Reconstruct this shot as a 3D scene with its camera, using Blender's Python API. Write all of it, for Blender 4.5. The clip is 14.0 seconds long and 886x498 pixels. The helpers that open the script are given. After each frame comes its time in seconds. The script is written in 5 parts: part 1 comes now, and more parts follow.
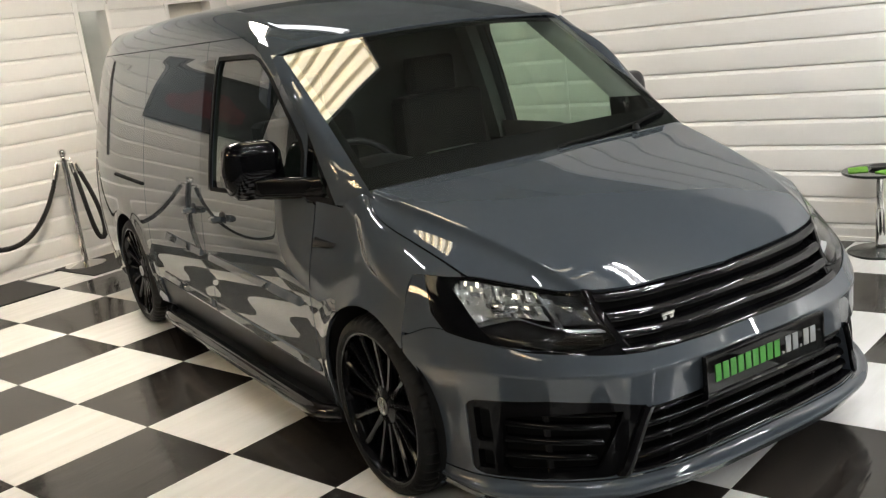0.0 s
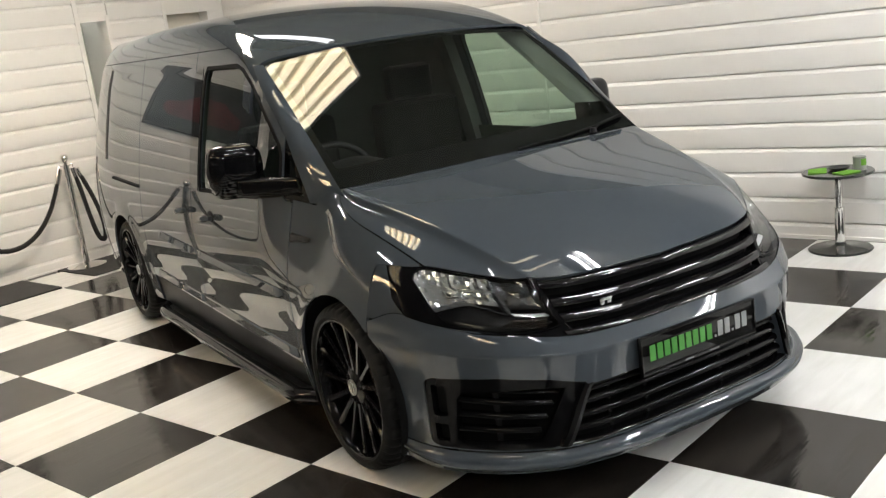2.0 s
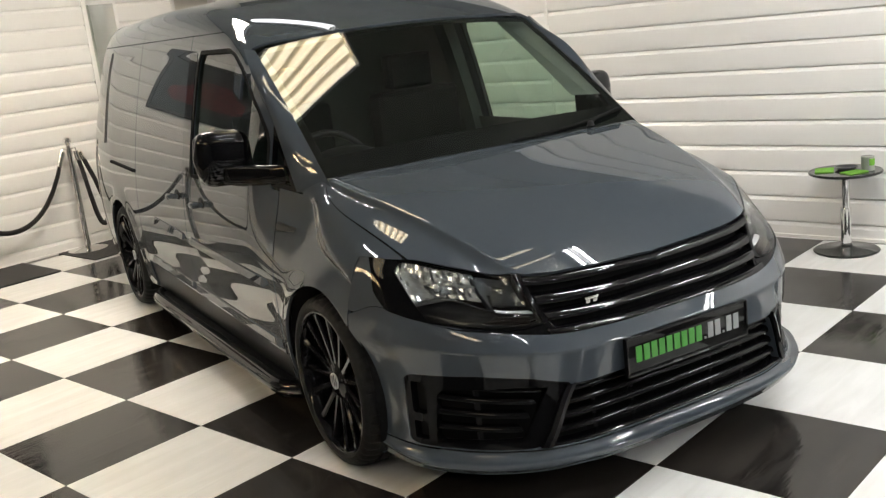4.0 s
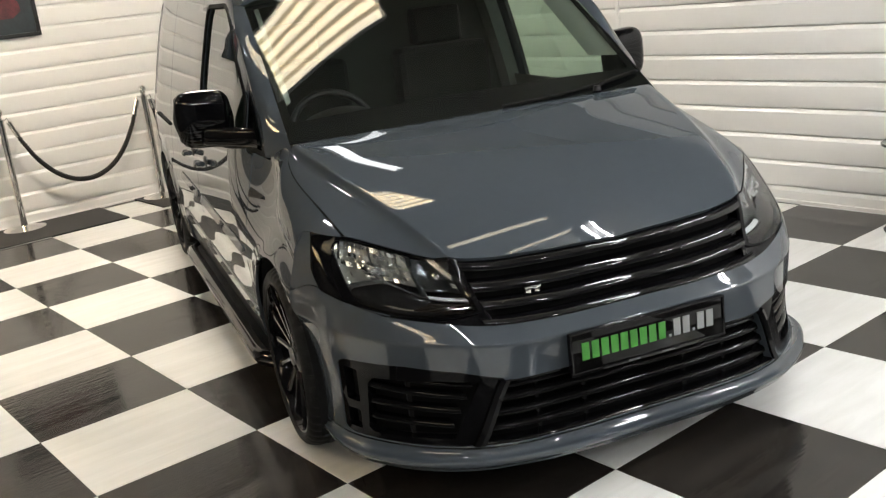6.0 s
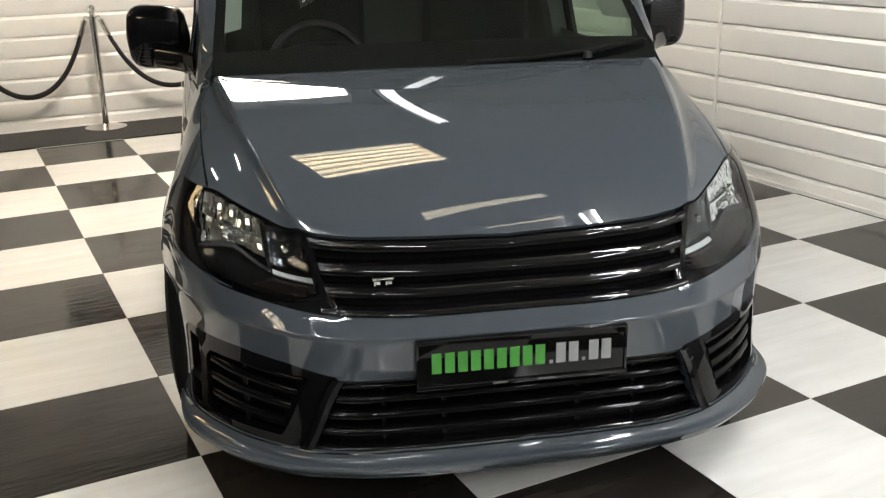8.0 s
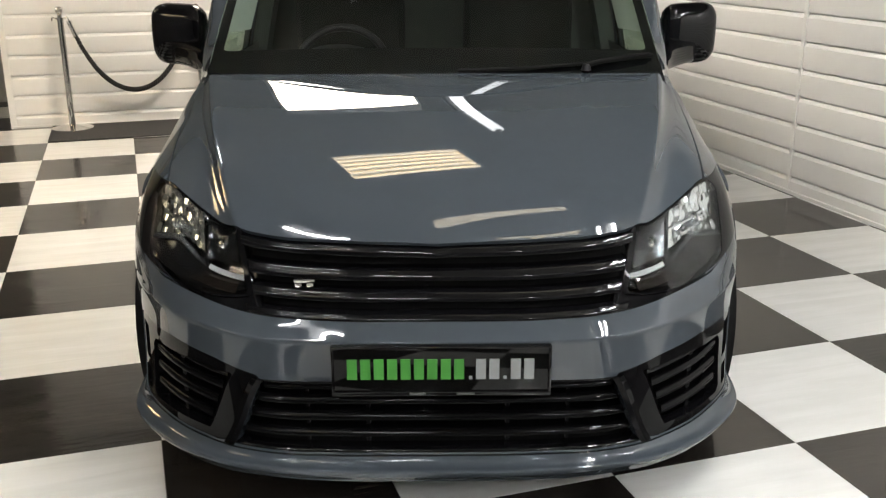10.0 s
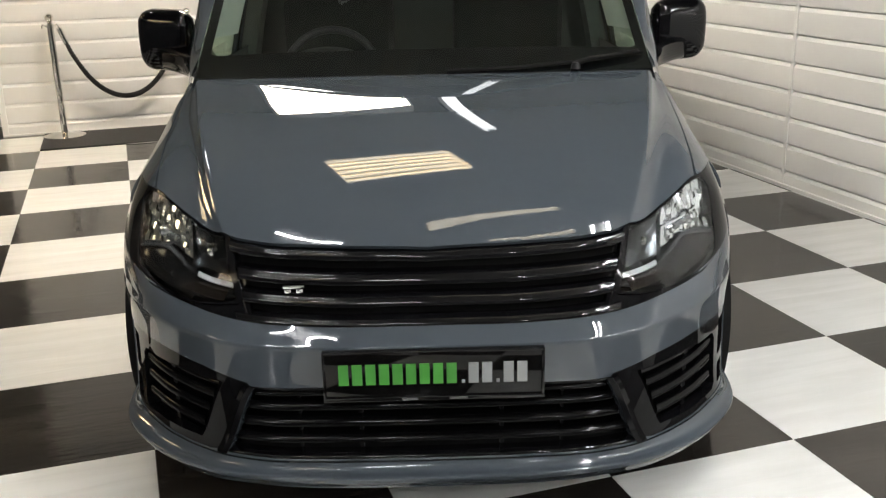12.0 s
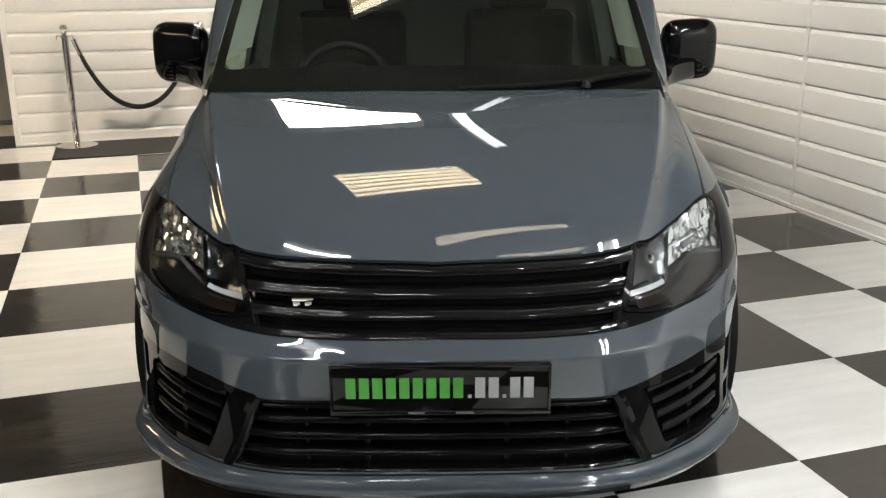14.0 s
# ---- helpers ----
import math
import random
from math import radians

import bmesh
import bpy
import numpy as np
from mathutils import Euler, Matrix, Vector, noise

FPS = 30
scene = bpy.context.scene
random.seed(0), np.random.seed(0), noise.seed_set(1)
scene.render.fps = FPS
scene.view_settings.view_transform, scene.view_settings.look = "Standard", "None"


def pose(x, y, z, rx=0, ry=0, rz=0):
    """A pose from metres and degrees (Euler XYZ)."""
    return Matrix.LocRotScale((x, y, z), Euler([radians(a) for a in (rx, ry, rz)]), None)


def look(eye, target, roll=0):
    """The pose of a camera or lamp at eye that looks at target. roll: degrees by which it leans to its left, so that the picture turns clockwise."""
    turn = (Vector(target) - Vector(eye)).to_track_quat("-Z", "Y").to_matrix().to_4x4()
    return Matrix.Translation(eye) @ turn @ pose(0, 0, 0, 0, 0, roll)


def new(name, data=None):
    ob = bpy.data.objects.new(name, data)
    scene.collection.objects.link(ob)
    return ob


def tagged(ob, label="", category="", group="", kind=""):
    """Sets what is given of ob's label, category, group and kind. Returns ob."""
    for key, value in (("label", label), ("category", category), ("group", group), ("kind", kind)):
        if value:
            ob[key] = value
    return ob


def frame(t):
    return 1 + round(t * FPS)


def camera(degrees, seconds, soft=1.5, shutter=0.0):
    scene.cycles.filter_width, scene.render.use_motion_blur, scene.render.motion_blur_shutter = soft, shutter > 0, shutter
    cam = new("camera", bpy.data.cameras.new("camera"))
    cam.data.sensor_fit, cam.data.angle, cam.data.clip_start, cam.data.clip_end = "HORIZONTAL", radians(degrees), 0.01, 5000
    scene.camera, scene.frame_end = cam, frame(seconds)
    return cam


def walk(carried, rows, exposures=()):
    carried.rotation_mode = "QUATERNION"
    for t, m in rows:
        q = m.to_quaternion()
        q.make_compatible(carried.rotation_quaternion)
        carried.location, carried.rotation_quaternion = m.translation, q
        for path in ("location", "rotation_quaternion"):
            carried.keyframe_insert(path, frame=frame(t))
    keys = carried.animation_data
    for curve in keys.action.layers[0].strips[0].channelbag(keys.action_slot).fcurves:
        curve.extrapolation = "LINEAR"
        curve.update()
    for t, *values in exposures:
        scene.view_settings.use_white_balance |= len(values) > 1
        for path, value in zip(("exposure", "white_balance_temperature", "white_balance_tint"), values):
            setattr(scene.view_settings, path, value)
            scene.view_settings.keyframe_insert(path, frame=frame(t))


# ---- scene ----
cam = camera(49.1, 14.0, 1.3)
PATH = [
    (0, (-2.009, -3.081, 1.561), (-0.57, -1.773, 1.098), -7.4),
    (0.5, (-2.062, -3.258, 1.542), (-0.648, -1.925, 1.069), -7.8),
    (1, (-2.1, -3.35, 1.565), (-0.685, -2.016, 1.1), -7.9),
    (1.5, (-2.111, -3.388, 1.531), (-0.685, -2.058, 1.087), -7.5),
    (2, (-2.127, -3.383, 1.563), (-0.692, -2.064, 1.114), -7.6),
    (2.5, (-2.127, -3.37, 1.562), (-0.681, -2.064, 1.111), -7.2),
    (5, (-1.763, -3.449, 1.53), (-0.414, -2.057, 1.039), -7.3),
    (5.5, (-1.593, -3.505, 1.537), (-0.32, -2.05, 1.026), -8.5),
    (6, (-1.394, -3.656, 1.522), (-0.221, -2.129, 0.981), -6.7),
    (6.5, (-1.177, -3.689, 1.48), (-0.015, -2.156, 0.932), -6.5),
    (7, (-0.946, -3.676, 1.466), (0.133, -2.103, 0.865), -4.7),
    (9.5, (-0.023, -3.921, 1.44), (0.58, -2.121, 0.812), 0.4),
    (10, (0.012, -3.929, 1.442), (0.594, -2.118, 0.826), -0.1),
    (10.5, (0.033, -3.915, 1.44), (0.636, -2.111, 0.819), -0.4),
    (11, (0.039, -3.916, 1.446), (0.636, -2.111, 0.824), -0.9),
    (11.5, (0.04, -3.915, 1.44), (0.63, -2.108, 0.818), -1.0),
    (12, (0.038, -3.914, 1.443), (0.623, -2.104, 0.826), -1.2),
    (12.5, (0.033, -3.919, 1.444), (0.614, -2.105, 0.835), -1.0),
    (13, (0.033, -3.92, 1.442), (0.614, -2.105, 0.836), -0.7),
    (13.5, (0.027, -3.927, 1.443), (0.61, -2.108, 0.848), -0.4),
    (14, (0.031, -3.925, 1.447), (0.605, -2.101, 0.86), -0.4),
]
walk(cam, [(t, look(eye, target, roll)) for t, eye, target, roll in PATH])


# ---- light ----
CEILING = 3.2
world = bpy.data.worlds.new("showroom_air")
scene.world = world
world.use_nodes = True
world.node_tree.nodes["Background"].inputs["Color"].default_value = (0.9, 0.95, 1.0, 1)
world.node_tree.nodes["Background"].inputs["Strength"].default_value = 0.05


# ---- materials ----
def material(name, colour, rough=0.5, metal=0.0, coat=0.0, vary=0.0, scale=6.0, bump=0.0, bump_scale=40.0, rough_vary=0.0, spec=0.5, stretch=None):
    """A surface with slow stains and fine grain in colour, gloss and relief."""
    m = bpy.data.materials.new(name)
    m.use_nodes = True
    n, l = m.node_tree.nodes, m.node_tree.links
    b = n["Principled BSDF"]
    b.inputs["Base Color"].default_value = (*colour, 1)
    b.inputs["Roughness"].default_value = rough
    b.inputs["Metallic"].default_value = metal
    b.inputs["Coat Weight"].default_value = coat
    b.inputs["Coat Roughness"].default_value = 0.015
    b.inputs["Coat IOR"].default_value = 1.58
    b.inputs["Specular IOR Level"].default_value = spec
    if vary or rough_vary or bump:
        co = n.new("ShaderNodeTexCoord")
    if vary:
        big, small = n.new("ShaderNodeTexNoise"), n.new("ShaderNodeTexNoise")
        big.inputs["Scale"].default_value, small.inputs["Scale"].default_value = scale, scale * 11
        big.inputs["Detail"].default_value = small.inputs["Detail"].default_value = 5
        l.new(co.outputs["Object"], big.inputs["Vector"]), l.new(co.outputs["Object"], small.inputs["Vector"])
        add = n.new("ShaderNodeMath")
        l.new(big.outputs["Fac"], add.inputs[0]), l.new(small.outputs["Fac"], add.inputs[1])
        ramp = n.new("ShaderNodeMapRange")
        ramp.inputs["From Min"].default_value, ramp.inputs["From Max"].default_value = 0.6, 1.4
        ramp.inputs["To Min"].default_value, ramp.inputs["To Max"].default_value = 1 - vary, 1 + vary
        l.new(add.outputs[0], ramp.inputs["Value"])
        mul = n.new("ShaderNodeVectorMath")
        mul.operation = "SCALE"
        mul.inputs[0].default_value = colour
        l.new(ramp.outputs["Result"], mul.inputs["Scale"])
        l.new(mul.outputs["Vector"], b.inputs["Base Color"])
    if rough_vary:
        t = n.new("ShaderNodeTexNoise")
        t.inputs["Scale"].default_value, t.inputs["Detail"].default_value = scale * 2.3, 6
        r = n.new("ShaderNodeMapRange")
        r.inputs["From Min"].default_value, r.inputs["From Max"].default_value = 0.35, 0.65
        r.inputs["To Min"].default_value, r.inputs["To Max"].default_value = max(rough - rough_vary, 0), rough + rough_vary
        l.new(co.outputs["Object"], t.inputs["Vector"]), l.new(t.outputs["Fac"], r.inputs["Value"])
        l.new(r.outputs["Result"], b.inputs["Roughness"])
    if bump:
        t, bp = n.new("ShaderNodeTexNoise"), n.new("ShaderNodeBump")
        t.inputs["Scale"].default_value, t.inputs["Detail"].default_value = bump_scale, 4
        if stretch:
            mp = n.new("ShaderNodeMapping")
            mp.inputs["Scale"].default_value = stretch
            l.new(co.outputs["Object"], mp.inputs["Vector"])
        bp.inputs["Strength"].default_value, bp.inputs["Distance"].default_value = bump, 0.01
        l.new(mp.outputs["Vector"] if stretch else co.outputs["Object"], t.inputs["Vector"]), l.new(t.outputs["Fac"], bp.inputs["Height"])
        l.new(bp.outputs["Normal"], b.inputs["Normal"])
    return m


def pane(name, tint, face=0.05):
    """Clear sheet: tinted see-through with mirror gloss that grows towards grazing."""
    m = bpy.data.materials.new(name)
    m.use_nodes = True
    n, l = m.node_tree.nodes, m.node_tree.links
    n.remove(n["Principled BSDF"])
    tr, gl, mix, lw = n.new("ShaderNodeBsdfTransparent"), n.new("ShaderNodeBsdfGlossy"), n.new("ShaderNodeMixShader"), n.new("ShaderNodeLayerWeight")
    tr.inputs["Color"].default_value = (*tint, 1)
    gl.inputs["Roughness"].default_value = 0.0
    lw.inputs["Blend"].default_value = 0.5
    up, ma = n.new("ShaderNodeMath"), n.new("ShaderNodeMath")
    up.operation, ma.operation = "POWER", "MULTIPLY_ADD"
    up.inputs[1].default_value, ma.inputs[1].default_value, ma.inputs[2].default_value = 5.0, 1 - face, face
    l.new(lw.outputs["Facing"], up.inputs[0]), l.new(up.outputs[0], ma.inputs[0])
    l.new(ma.outputs[0], mix.inputs[0]), l.new(tr.outputs[0], mix.inputs[1]), l.new(gl.outputs[0], mix.inputs[2])
    l.new(mix.outputs[0], n["Material Output"].inputs["Surface"])
    return m


def glow(name, colour, strength):
    m = bpy.data.materials.new(name)
    m.use_nodes = True
    b = m.node_tree.nodes["Principled BSDF"]
    b.inputs["Base Color"].default_value = (*colour, 1)
    b.inputs["Emission Color"].default_value = (*colour, 1)
    b.inputs["Emission Strength"].default_value = strength
    return m


PAINT = material("grey_car_paint", (0.050, 0.060, 0.071), 0.6, 0.0, 1.0, 0.03, 3.0, spec=0.0)
GLOSS_BLACK = material("gloss_black_plastic", (0.004, 0.004, 0.0045), 0.035, rough_vary=0.02, spec=0.35)
SLAT_BLACK = material("black_intake_slat_plastic", (0.003, 0.003, 0.0033), 0.10, rough_vary=0.04, spec=0.16)
TRIM_BLACK = material("gloss_black_intake_trim", (0.004, 0.004, 0.0045), 0.04, rough_vary=0.02, spec=0.12)
MIRROR_BLACK = material("piano_black_mirror_shell", (0.002, 0.002, 0.0025), 0.03, spec=0.3)
SATIN_BLACK = material("satin_black_plastic", (0.009, 0.009, 0.010), 0.42, bump=0.15, bump_scale=220, spec=0.25)
DARK = material("dark_cavity", (0.007, 0.007, 0.007), 0.8, vary=0.3, spec=0.1)
RUBBER = material("tyre_rubber", (0.012, 0.012, 0.012), 0.6, vary=0.2, scale=9, bump=0.2, bump_scale=160, spec=0.15)
TRIM_GREY = material("grey_interior_trim", (0.21, 0.23, 0.205), 0.7, vary=0.05, bump=0.1, bump_scale=300)
CLOTH = material("black_seat_cloth", (0.009, 0.010, 0.009), 0.9, vary=0.2, bump=0.3, bump_scale=300, spec=0.1)
DASH = material("charcoal_dash_plastic", (0.045, 0.053, 0.044), 0.6, vary=0.1, bump=0.2, bump_scale=240, spec=0.25)
CHROME = material("polished_chrome", (0.78, 0.77, 0.75), 0.07, 1.0, rough_vary=0.04, scale=12)
CHROME_DIM = material("lamp_reflector_metal", (0.74, 0.76, 0.78), 0.17, 1.0)
LAMP_GUIDE = material("pale_light_guide", (0.55, 0.57, 0.58), 0.35)
LAMP_TRAY = material("gloss_dark_lamp_tray", (0.007, 0.007, 0.0075), 0.08, spec=0.2)
LAMP_BROWN = material("smoked_fluted_moulding", (0.022, 0.017, 0.014), 0.25, spec=0.4)
LAMP_GREY = material("grey_lamp_moulding", (0.20, 0.205, 0.21), 0.2, 0.8)
LAMP_SMOKE = material("smoked_lamp_metal", (0.075, 0.08, 0.085), 0.2, 1.0)
GLASS_SCREEN = pane("windscreen_glass", (0.72, 0.82, 0.75), 0.12)
GLASS_SIDE = pane("green_side_glass", (0.62, 0.76, 0.66), 0.16)
GLASS_LAMP = pane("clear_lamp_lens", (0.88, 0.90, 0.90), 0.045)
GREEN_INK = material("green_plate_letters", (0.05, 0.24, 0.035), 0.4)
WHITE_INK = material("white_plate_letters", (0.25, 0.26, 0.26), 0.4)
PLATE_BLACK = material("black_acrylic_plate", (0.003, 0.003, 0.003), 0.05, spec=0.25)
PRINT_GREY = material("grey_small_print", (0.10, 0.10, 0.10), 0.5)


# ---- building helpers ----
def bisect_left(xs, x):
    for i, v in enumerate(xs):
        if v >= x:
            return i
    return len(xs)


def part(name, bm, mat_, parent=None, label="", smooth=True, sharp=35):
    """Links a bmesh as one mesh object under a thing or a part."""
    me = bpy.data.meshes.new(name)
    bm.to_mesh(me)
    bm.free()
    for mm in (mat_ if isinstance(mat_, (list, tuple)) else (mat_,)):
        me.materials.append(mm)
    me.shade_smooth() if smooth else me.shade_flat()
    if smooth and sharp:
        me.set_sharp_from_angle(angle=radians(sharp))
    ob = new(name, me)
    if parent is not None:
        ob.parent = parent
    if label:
        ob["label"] = label
    return ob


def curve(xs, ys):
    """A smooth curve through a few knots, as a function of one number."""
    xs, ys = [float(x) for x in xs], [float(y) for y in ys]
    h = [b - a for a, b in zip(xs, xs[1:])]
    d = [(b - a) / k for a, b, k in zip(ys, ys[1:], h)]
    t = [d[0]] + [(d[i] * h[i + 1] + d[i + 1] * h[i]) / (h[i] + h[i + 1]) for i in range(len(h) - 1)] + [d[-1]]
    last = len(h) - 1

    def at(x):
        x = xs[0] if x < xs[0] else xs[-1] if x > xs[-1] else x
        i = min(max(bisect_left(xs, x) - 1, 0), last)
        s = (x - xs[i]) / h[i]
        return ys[i] * (1 + 2 * s) * (1 - s) ** 2 + t[i] * h[i] * s * (1 - s) ** 2 + ys[i + 1] * s * s * (3 - 2 * s) + t[i + 1] * h[i] * s * s * (s - 1)
    return at


def spline(xs, ys):
    """A curve through knots whose bend never jumps, as a function of one number."""
    xs, ys = np.array(xs, float), np.array(ys, float)
    n, h = len(xs), np.diff(xs)
    m, r = np.eye(n), np.zeros(n)
    for i in range(1, n - 1):
        m[i, i - 1:i + 2] = h[i - 1], 2 * (h[i - 1] + h[i]), h[i]
        r[i] = 6 * ((ys[i + 1] - ys[i]) / h[i] - (ys[i] - ys[i - 1]) / h[i - 1])
    k = [float(q) for q in np.linalg.solve(m, r)]
    xs, ys, h = [float(q) for q in xs], [float(q) for q in ys], [float(q) for q in h]

    def at(x):
        x = xs[0] if x < xs[0] else xs[-1] if x > xs[-1] else x
        i = min(max(bisect_left(xs, x) - 1, 0), n - 2)
        a, b = (xs[i + 1] - x) / h[i], (x - xs[i]) / h[i]
        return a * ys[i] + b * ys[i + 1] + ((a ** 3 - a) * k[i] + (b ** 3 - b) * k[i + 1]) * h[i] ** 2 / 6
    return at


def ease(x):
    x = 0.0 if x < 0 else 1.0 if x > 1 else x
    return x * x * (3 - 2 * x)


def inside(poly):
    """Signed distance to a closed outline in the plane: below nought within."""
    pts = [(float(x), float(y)) for x, y in poly]
    sides = [(a, b, b[0] - a[0], b[1] - a[1], (b[0] - a[0]) ** 2 + (b[1] - a[1]) ** 2) for a, b in zip(pts, pts[1:] + pts[:1])]

    def g(u, v):
        best, odd = 1e18, False
        for a, b, ex, ey, ee in sides:
            px, py = u - a[0], v - a[1]
            k = (px * ex + py * ey) / ee
            k = 0.0 if k < 0 else 1.0 if k > 1 else k
            d = (px - k * ex) ** 2 + (py - k * ey) ** 2
            best = d if d < best else best
            if (a[1] > v) != (b[1] > v) and u < ex * (v - a[1]) / ey + a[0]:
                odd = not odd
        best = math.sqrt(best)
        return -best if odd else best
    return g


def panel(name, fn, us, vs, mat_, parent, keep=(), thick=0.012, label="", centre=(0, 2.2, 0.75), inset=0.0, sharp=30):
    """A curved sheet fn(u, v), cut to where all of keep are below nought, with its edges turned in."""
    vals = {}

    def val(p):
        if p not in vals:
            vals[p] = max([k(*p) for k in keep], default=-1.0)
        return vals[p]

    def cross(a, b):
        lo, hi = (a, b) if val(a) < 0 else (b, a)
        for _ in range(9):
            m = ((lo[0] + hi[0]) / 2, (lo[1] + hi[1]) / 2)
            lo, hi = (m, hi) if val(m) < 0 else (lo, m)
        return (round(lo[0], 6), round(lo[1], 6))

    bm, made = bmesh.new(), {}

    def vert(p):
        if p not in made:
            made[p] = bm.verts.new(fn(*p))
        return made[p]

    us, vs = [round(float(q), 6) for q in us], [round(float(q), 6) for q in vs]
    for i in range(len(us) - 1):
        for j in range(len(vs) - 1):
            q = [(us[i], vs[j]), (us[i + 1], vs[j]), (us[i + 1], vs[j + 1]), (us[i], vs[j + 1])]
            s = [val(p) < 0 for p in q]
            if not any(s):
                continue
            if not all(s):
                out = []
                for k in range(4):
                    if s[k]:
                        out.append(q[k])
                    if s[k] != s[(k + 1) % 4]:
                        out.append(cross(*sorted((q[k], q[(k + 1) % 4]))))
                q = list(dict.fromkeys(out))
            vv = list(dict.fromkeys(vert(p) for p in q))
            if len(vv) > 2:
                try:
                    bm.faces.new(vv)
                except ValueError:
                    pass
    bmesh.ops.remove_doubles(bm, verts=bm.verts, dist=1e-5)
    bmesh.ops.dissolve_degenerate(bm, dist=1e-5, edges=bm.edges)
    bm.normal_update()
    c = Vector(centre)
    if sum(f.normal.dot(f.calc_center_median() - c) * f.calc_area() for f in bm.faces) < 0:
        bmesh.ops.reverse_faces(bm, faces=bm.faces)
    bm.normal_update()
    if inset:
        for v in bm.verts:
            v.co = v.co - v.normal * inset
        bm.normal_update()
    if thick:
        rim = [(e.verts[0], e.verts[1], e.link_faces[0]) for e in bm.edges if e.is_boundary]
        for a, b, f in rim:
            loops = [lp.vert for lp in f.loops]
            if loops[(loops.index(a) + 1) % len(loops)] is not b:
                a, b = b, a
            na, nb = a.normal * thick, b.normal * thick
            bm.faces.new([bm.verts.new(p) for p in (b.co, a.co, a.co - na, b.co - nb)])
    return part(name, bm, mat_, parent, label, sharp=sharp)


def strip(name, rows, mat_, parent, label="", closed=False, sharp=35, caps=True):
    """A skin over rows of points; closed: each row is a ring."""
    bm = bmesh.new()
    g = [[bm.verts.new(p) for p in r] for r in rows]
    for a, b in zip(g, g[1:]):
        k = len(a)
        for i in range(k if closed else k - 1):
            bm.faces.new((a[i], a[(i + 1) % k], b[(i + 1) % k], b[i]))
    if closed and caps:
        bm.faces.new(g[0][::-1]), bm.faces.new(g[-1])
    bmesh.ops.recalc_face_normals(bm, faces=bm.faces)
    return part(name, bm, mat_, parent, label, sharp=sharp)


def tube(name, pts, radius, mat_, parent=None, label="", sides=12, flat=1.0):
    """A round bar along points; radius is a number or one for each point."""
    pts = [Vector(p) for p in pts]
    rows = []
    for i, p in enumerate(pts):
        d = (pts[min(i + 1, len(pts) - 1)] - pts[max(i - 1, 0)]).normalized()
        a = d.cross(Vector((0, 0, 1)) if abs(d.z) < 0.9 else Vector((0, 1, 0))).normalized()
        b = a.cross(d)
        r = radius[i] if isinstance(radius, (list, tuple)) else radius
        rows.append([p + r * (math.cos(w) * a + math.sin(w) * b * flat) for w in [2 * math.pi * k / sides for k in range(sides)]])
    return strip(name, rows, mat_, parent, label, closed=True)


def lathe(bm, prof, sides=32, axis="z", at=(0, 0, 0), start=0.0, sweep=2 * math.pi):
    """Turns (radius, height) pairs round an axis."""
    full = abs(sweep - 2 * math.pi) < 1e-6
    n = sides if full else sides + 1
    g = []
    for r, h in prof:
        row = []
        for k in range(n):
            w = start + sweep * k / sides
            c, s = r * math.cos(w), r * math.sin(w)
            p = {"z": (c, s, h), "x": (h, c, s), "y": (c, h, s)}[axis]
            row.append(bm.verts.new(Vector(p) + Vector(at)))
        g.append(row)
    for a, b in zip(g, g[1:]):
        for i in range(n if full else n - 1):
            bm.faces.new((a[i], a[(i + 1) % n], b[(i + 1) % n], b[i]))
    return g


def block(bm, x0, x1, y0, y1, z0, z1, bevel=0.0, seg=2):
    v = [bm.verts.new((x, y, z)) for x in (x0, x1) for y in (y0, y1) for z in (z0, z1)]
    fs = [bm.faces.new([v[i] for i in q]) for q in ((0, 1, 3, 2), (4, 6, 7, 5), (0, 4, 5, 1), (2, 3, 7, 6), (0, 2, 6, 4), (1, 5, 7, 3))]
    if bevel:
        es = list({e for f in fs for e in f.edges})
        bmesh.ops.bevel(bm, geom=es, offset=bevel, segments=seg, profile=0.7, affect="EDGES")
    return v


def bar(name, x0, x1, y0, y1, z0, z1, mat_, parent=None, bevel=0.0, label="", seg=2):
    bm = bmesh.new()
    block(bm, x0, x1, y0, y1, z0, z1, bevel, seg)
    bmesh.ops.recalc_face_normals(bm, faces=bm.faces)
    return part(name, bm, mat_, parent, label)


def steps(a, b, n):
    return [a + (b - a) * i / n for i in range(n + 1)]

# ---- the van: one smooth skin in its own metres, x across, y from the nose back, z up ----
VAN = pose(0.656, -1.883, 0, 0, 0, -17.2)
van = new("van")
van.matrix_world = VAN
tagged(van, "grey compact panel van with black grille, lowered on black wheels", "van")

HUB_F, HUB_R, HUB_Z, ARCH = 0.845, 3.86, 0.318, 0.357
FLANK = np.polyfit((0.14, 0.25, 0.40, 0.60, 0.78, 0.88, 0.95, 1.05, 1.2, 1.35, 1.5, 1.6, 1.7), (0.842, 0.868, 0.884, 0.891, 0.886, 0.872, 0.856, 0.838, 0.806, 0.768, 0.722, 0.682, 0.63), 6)
flank = lambda z: sum(float(c) * z ** (6 - i) for i, c in enumerate(FLANK))


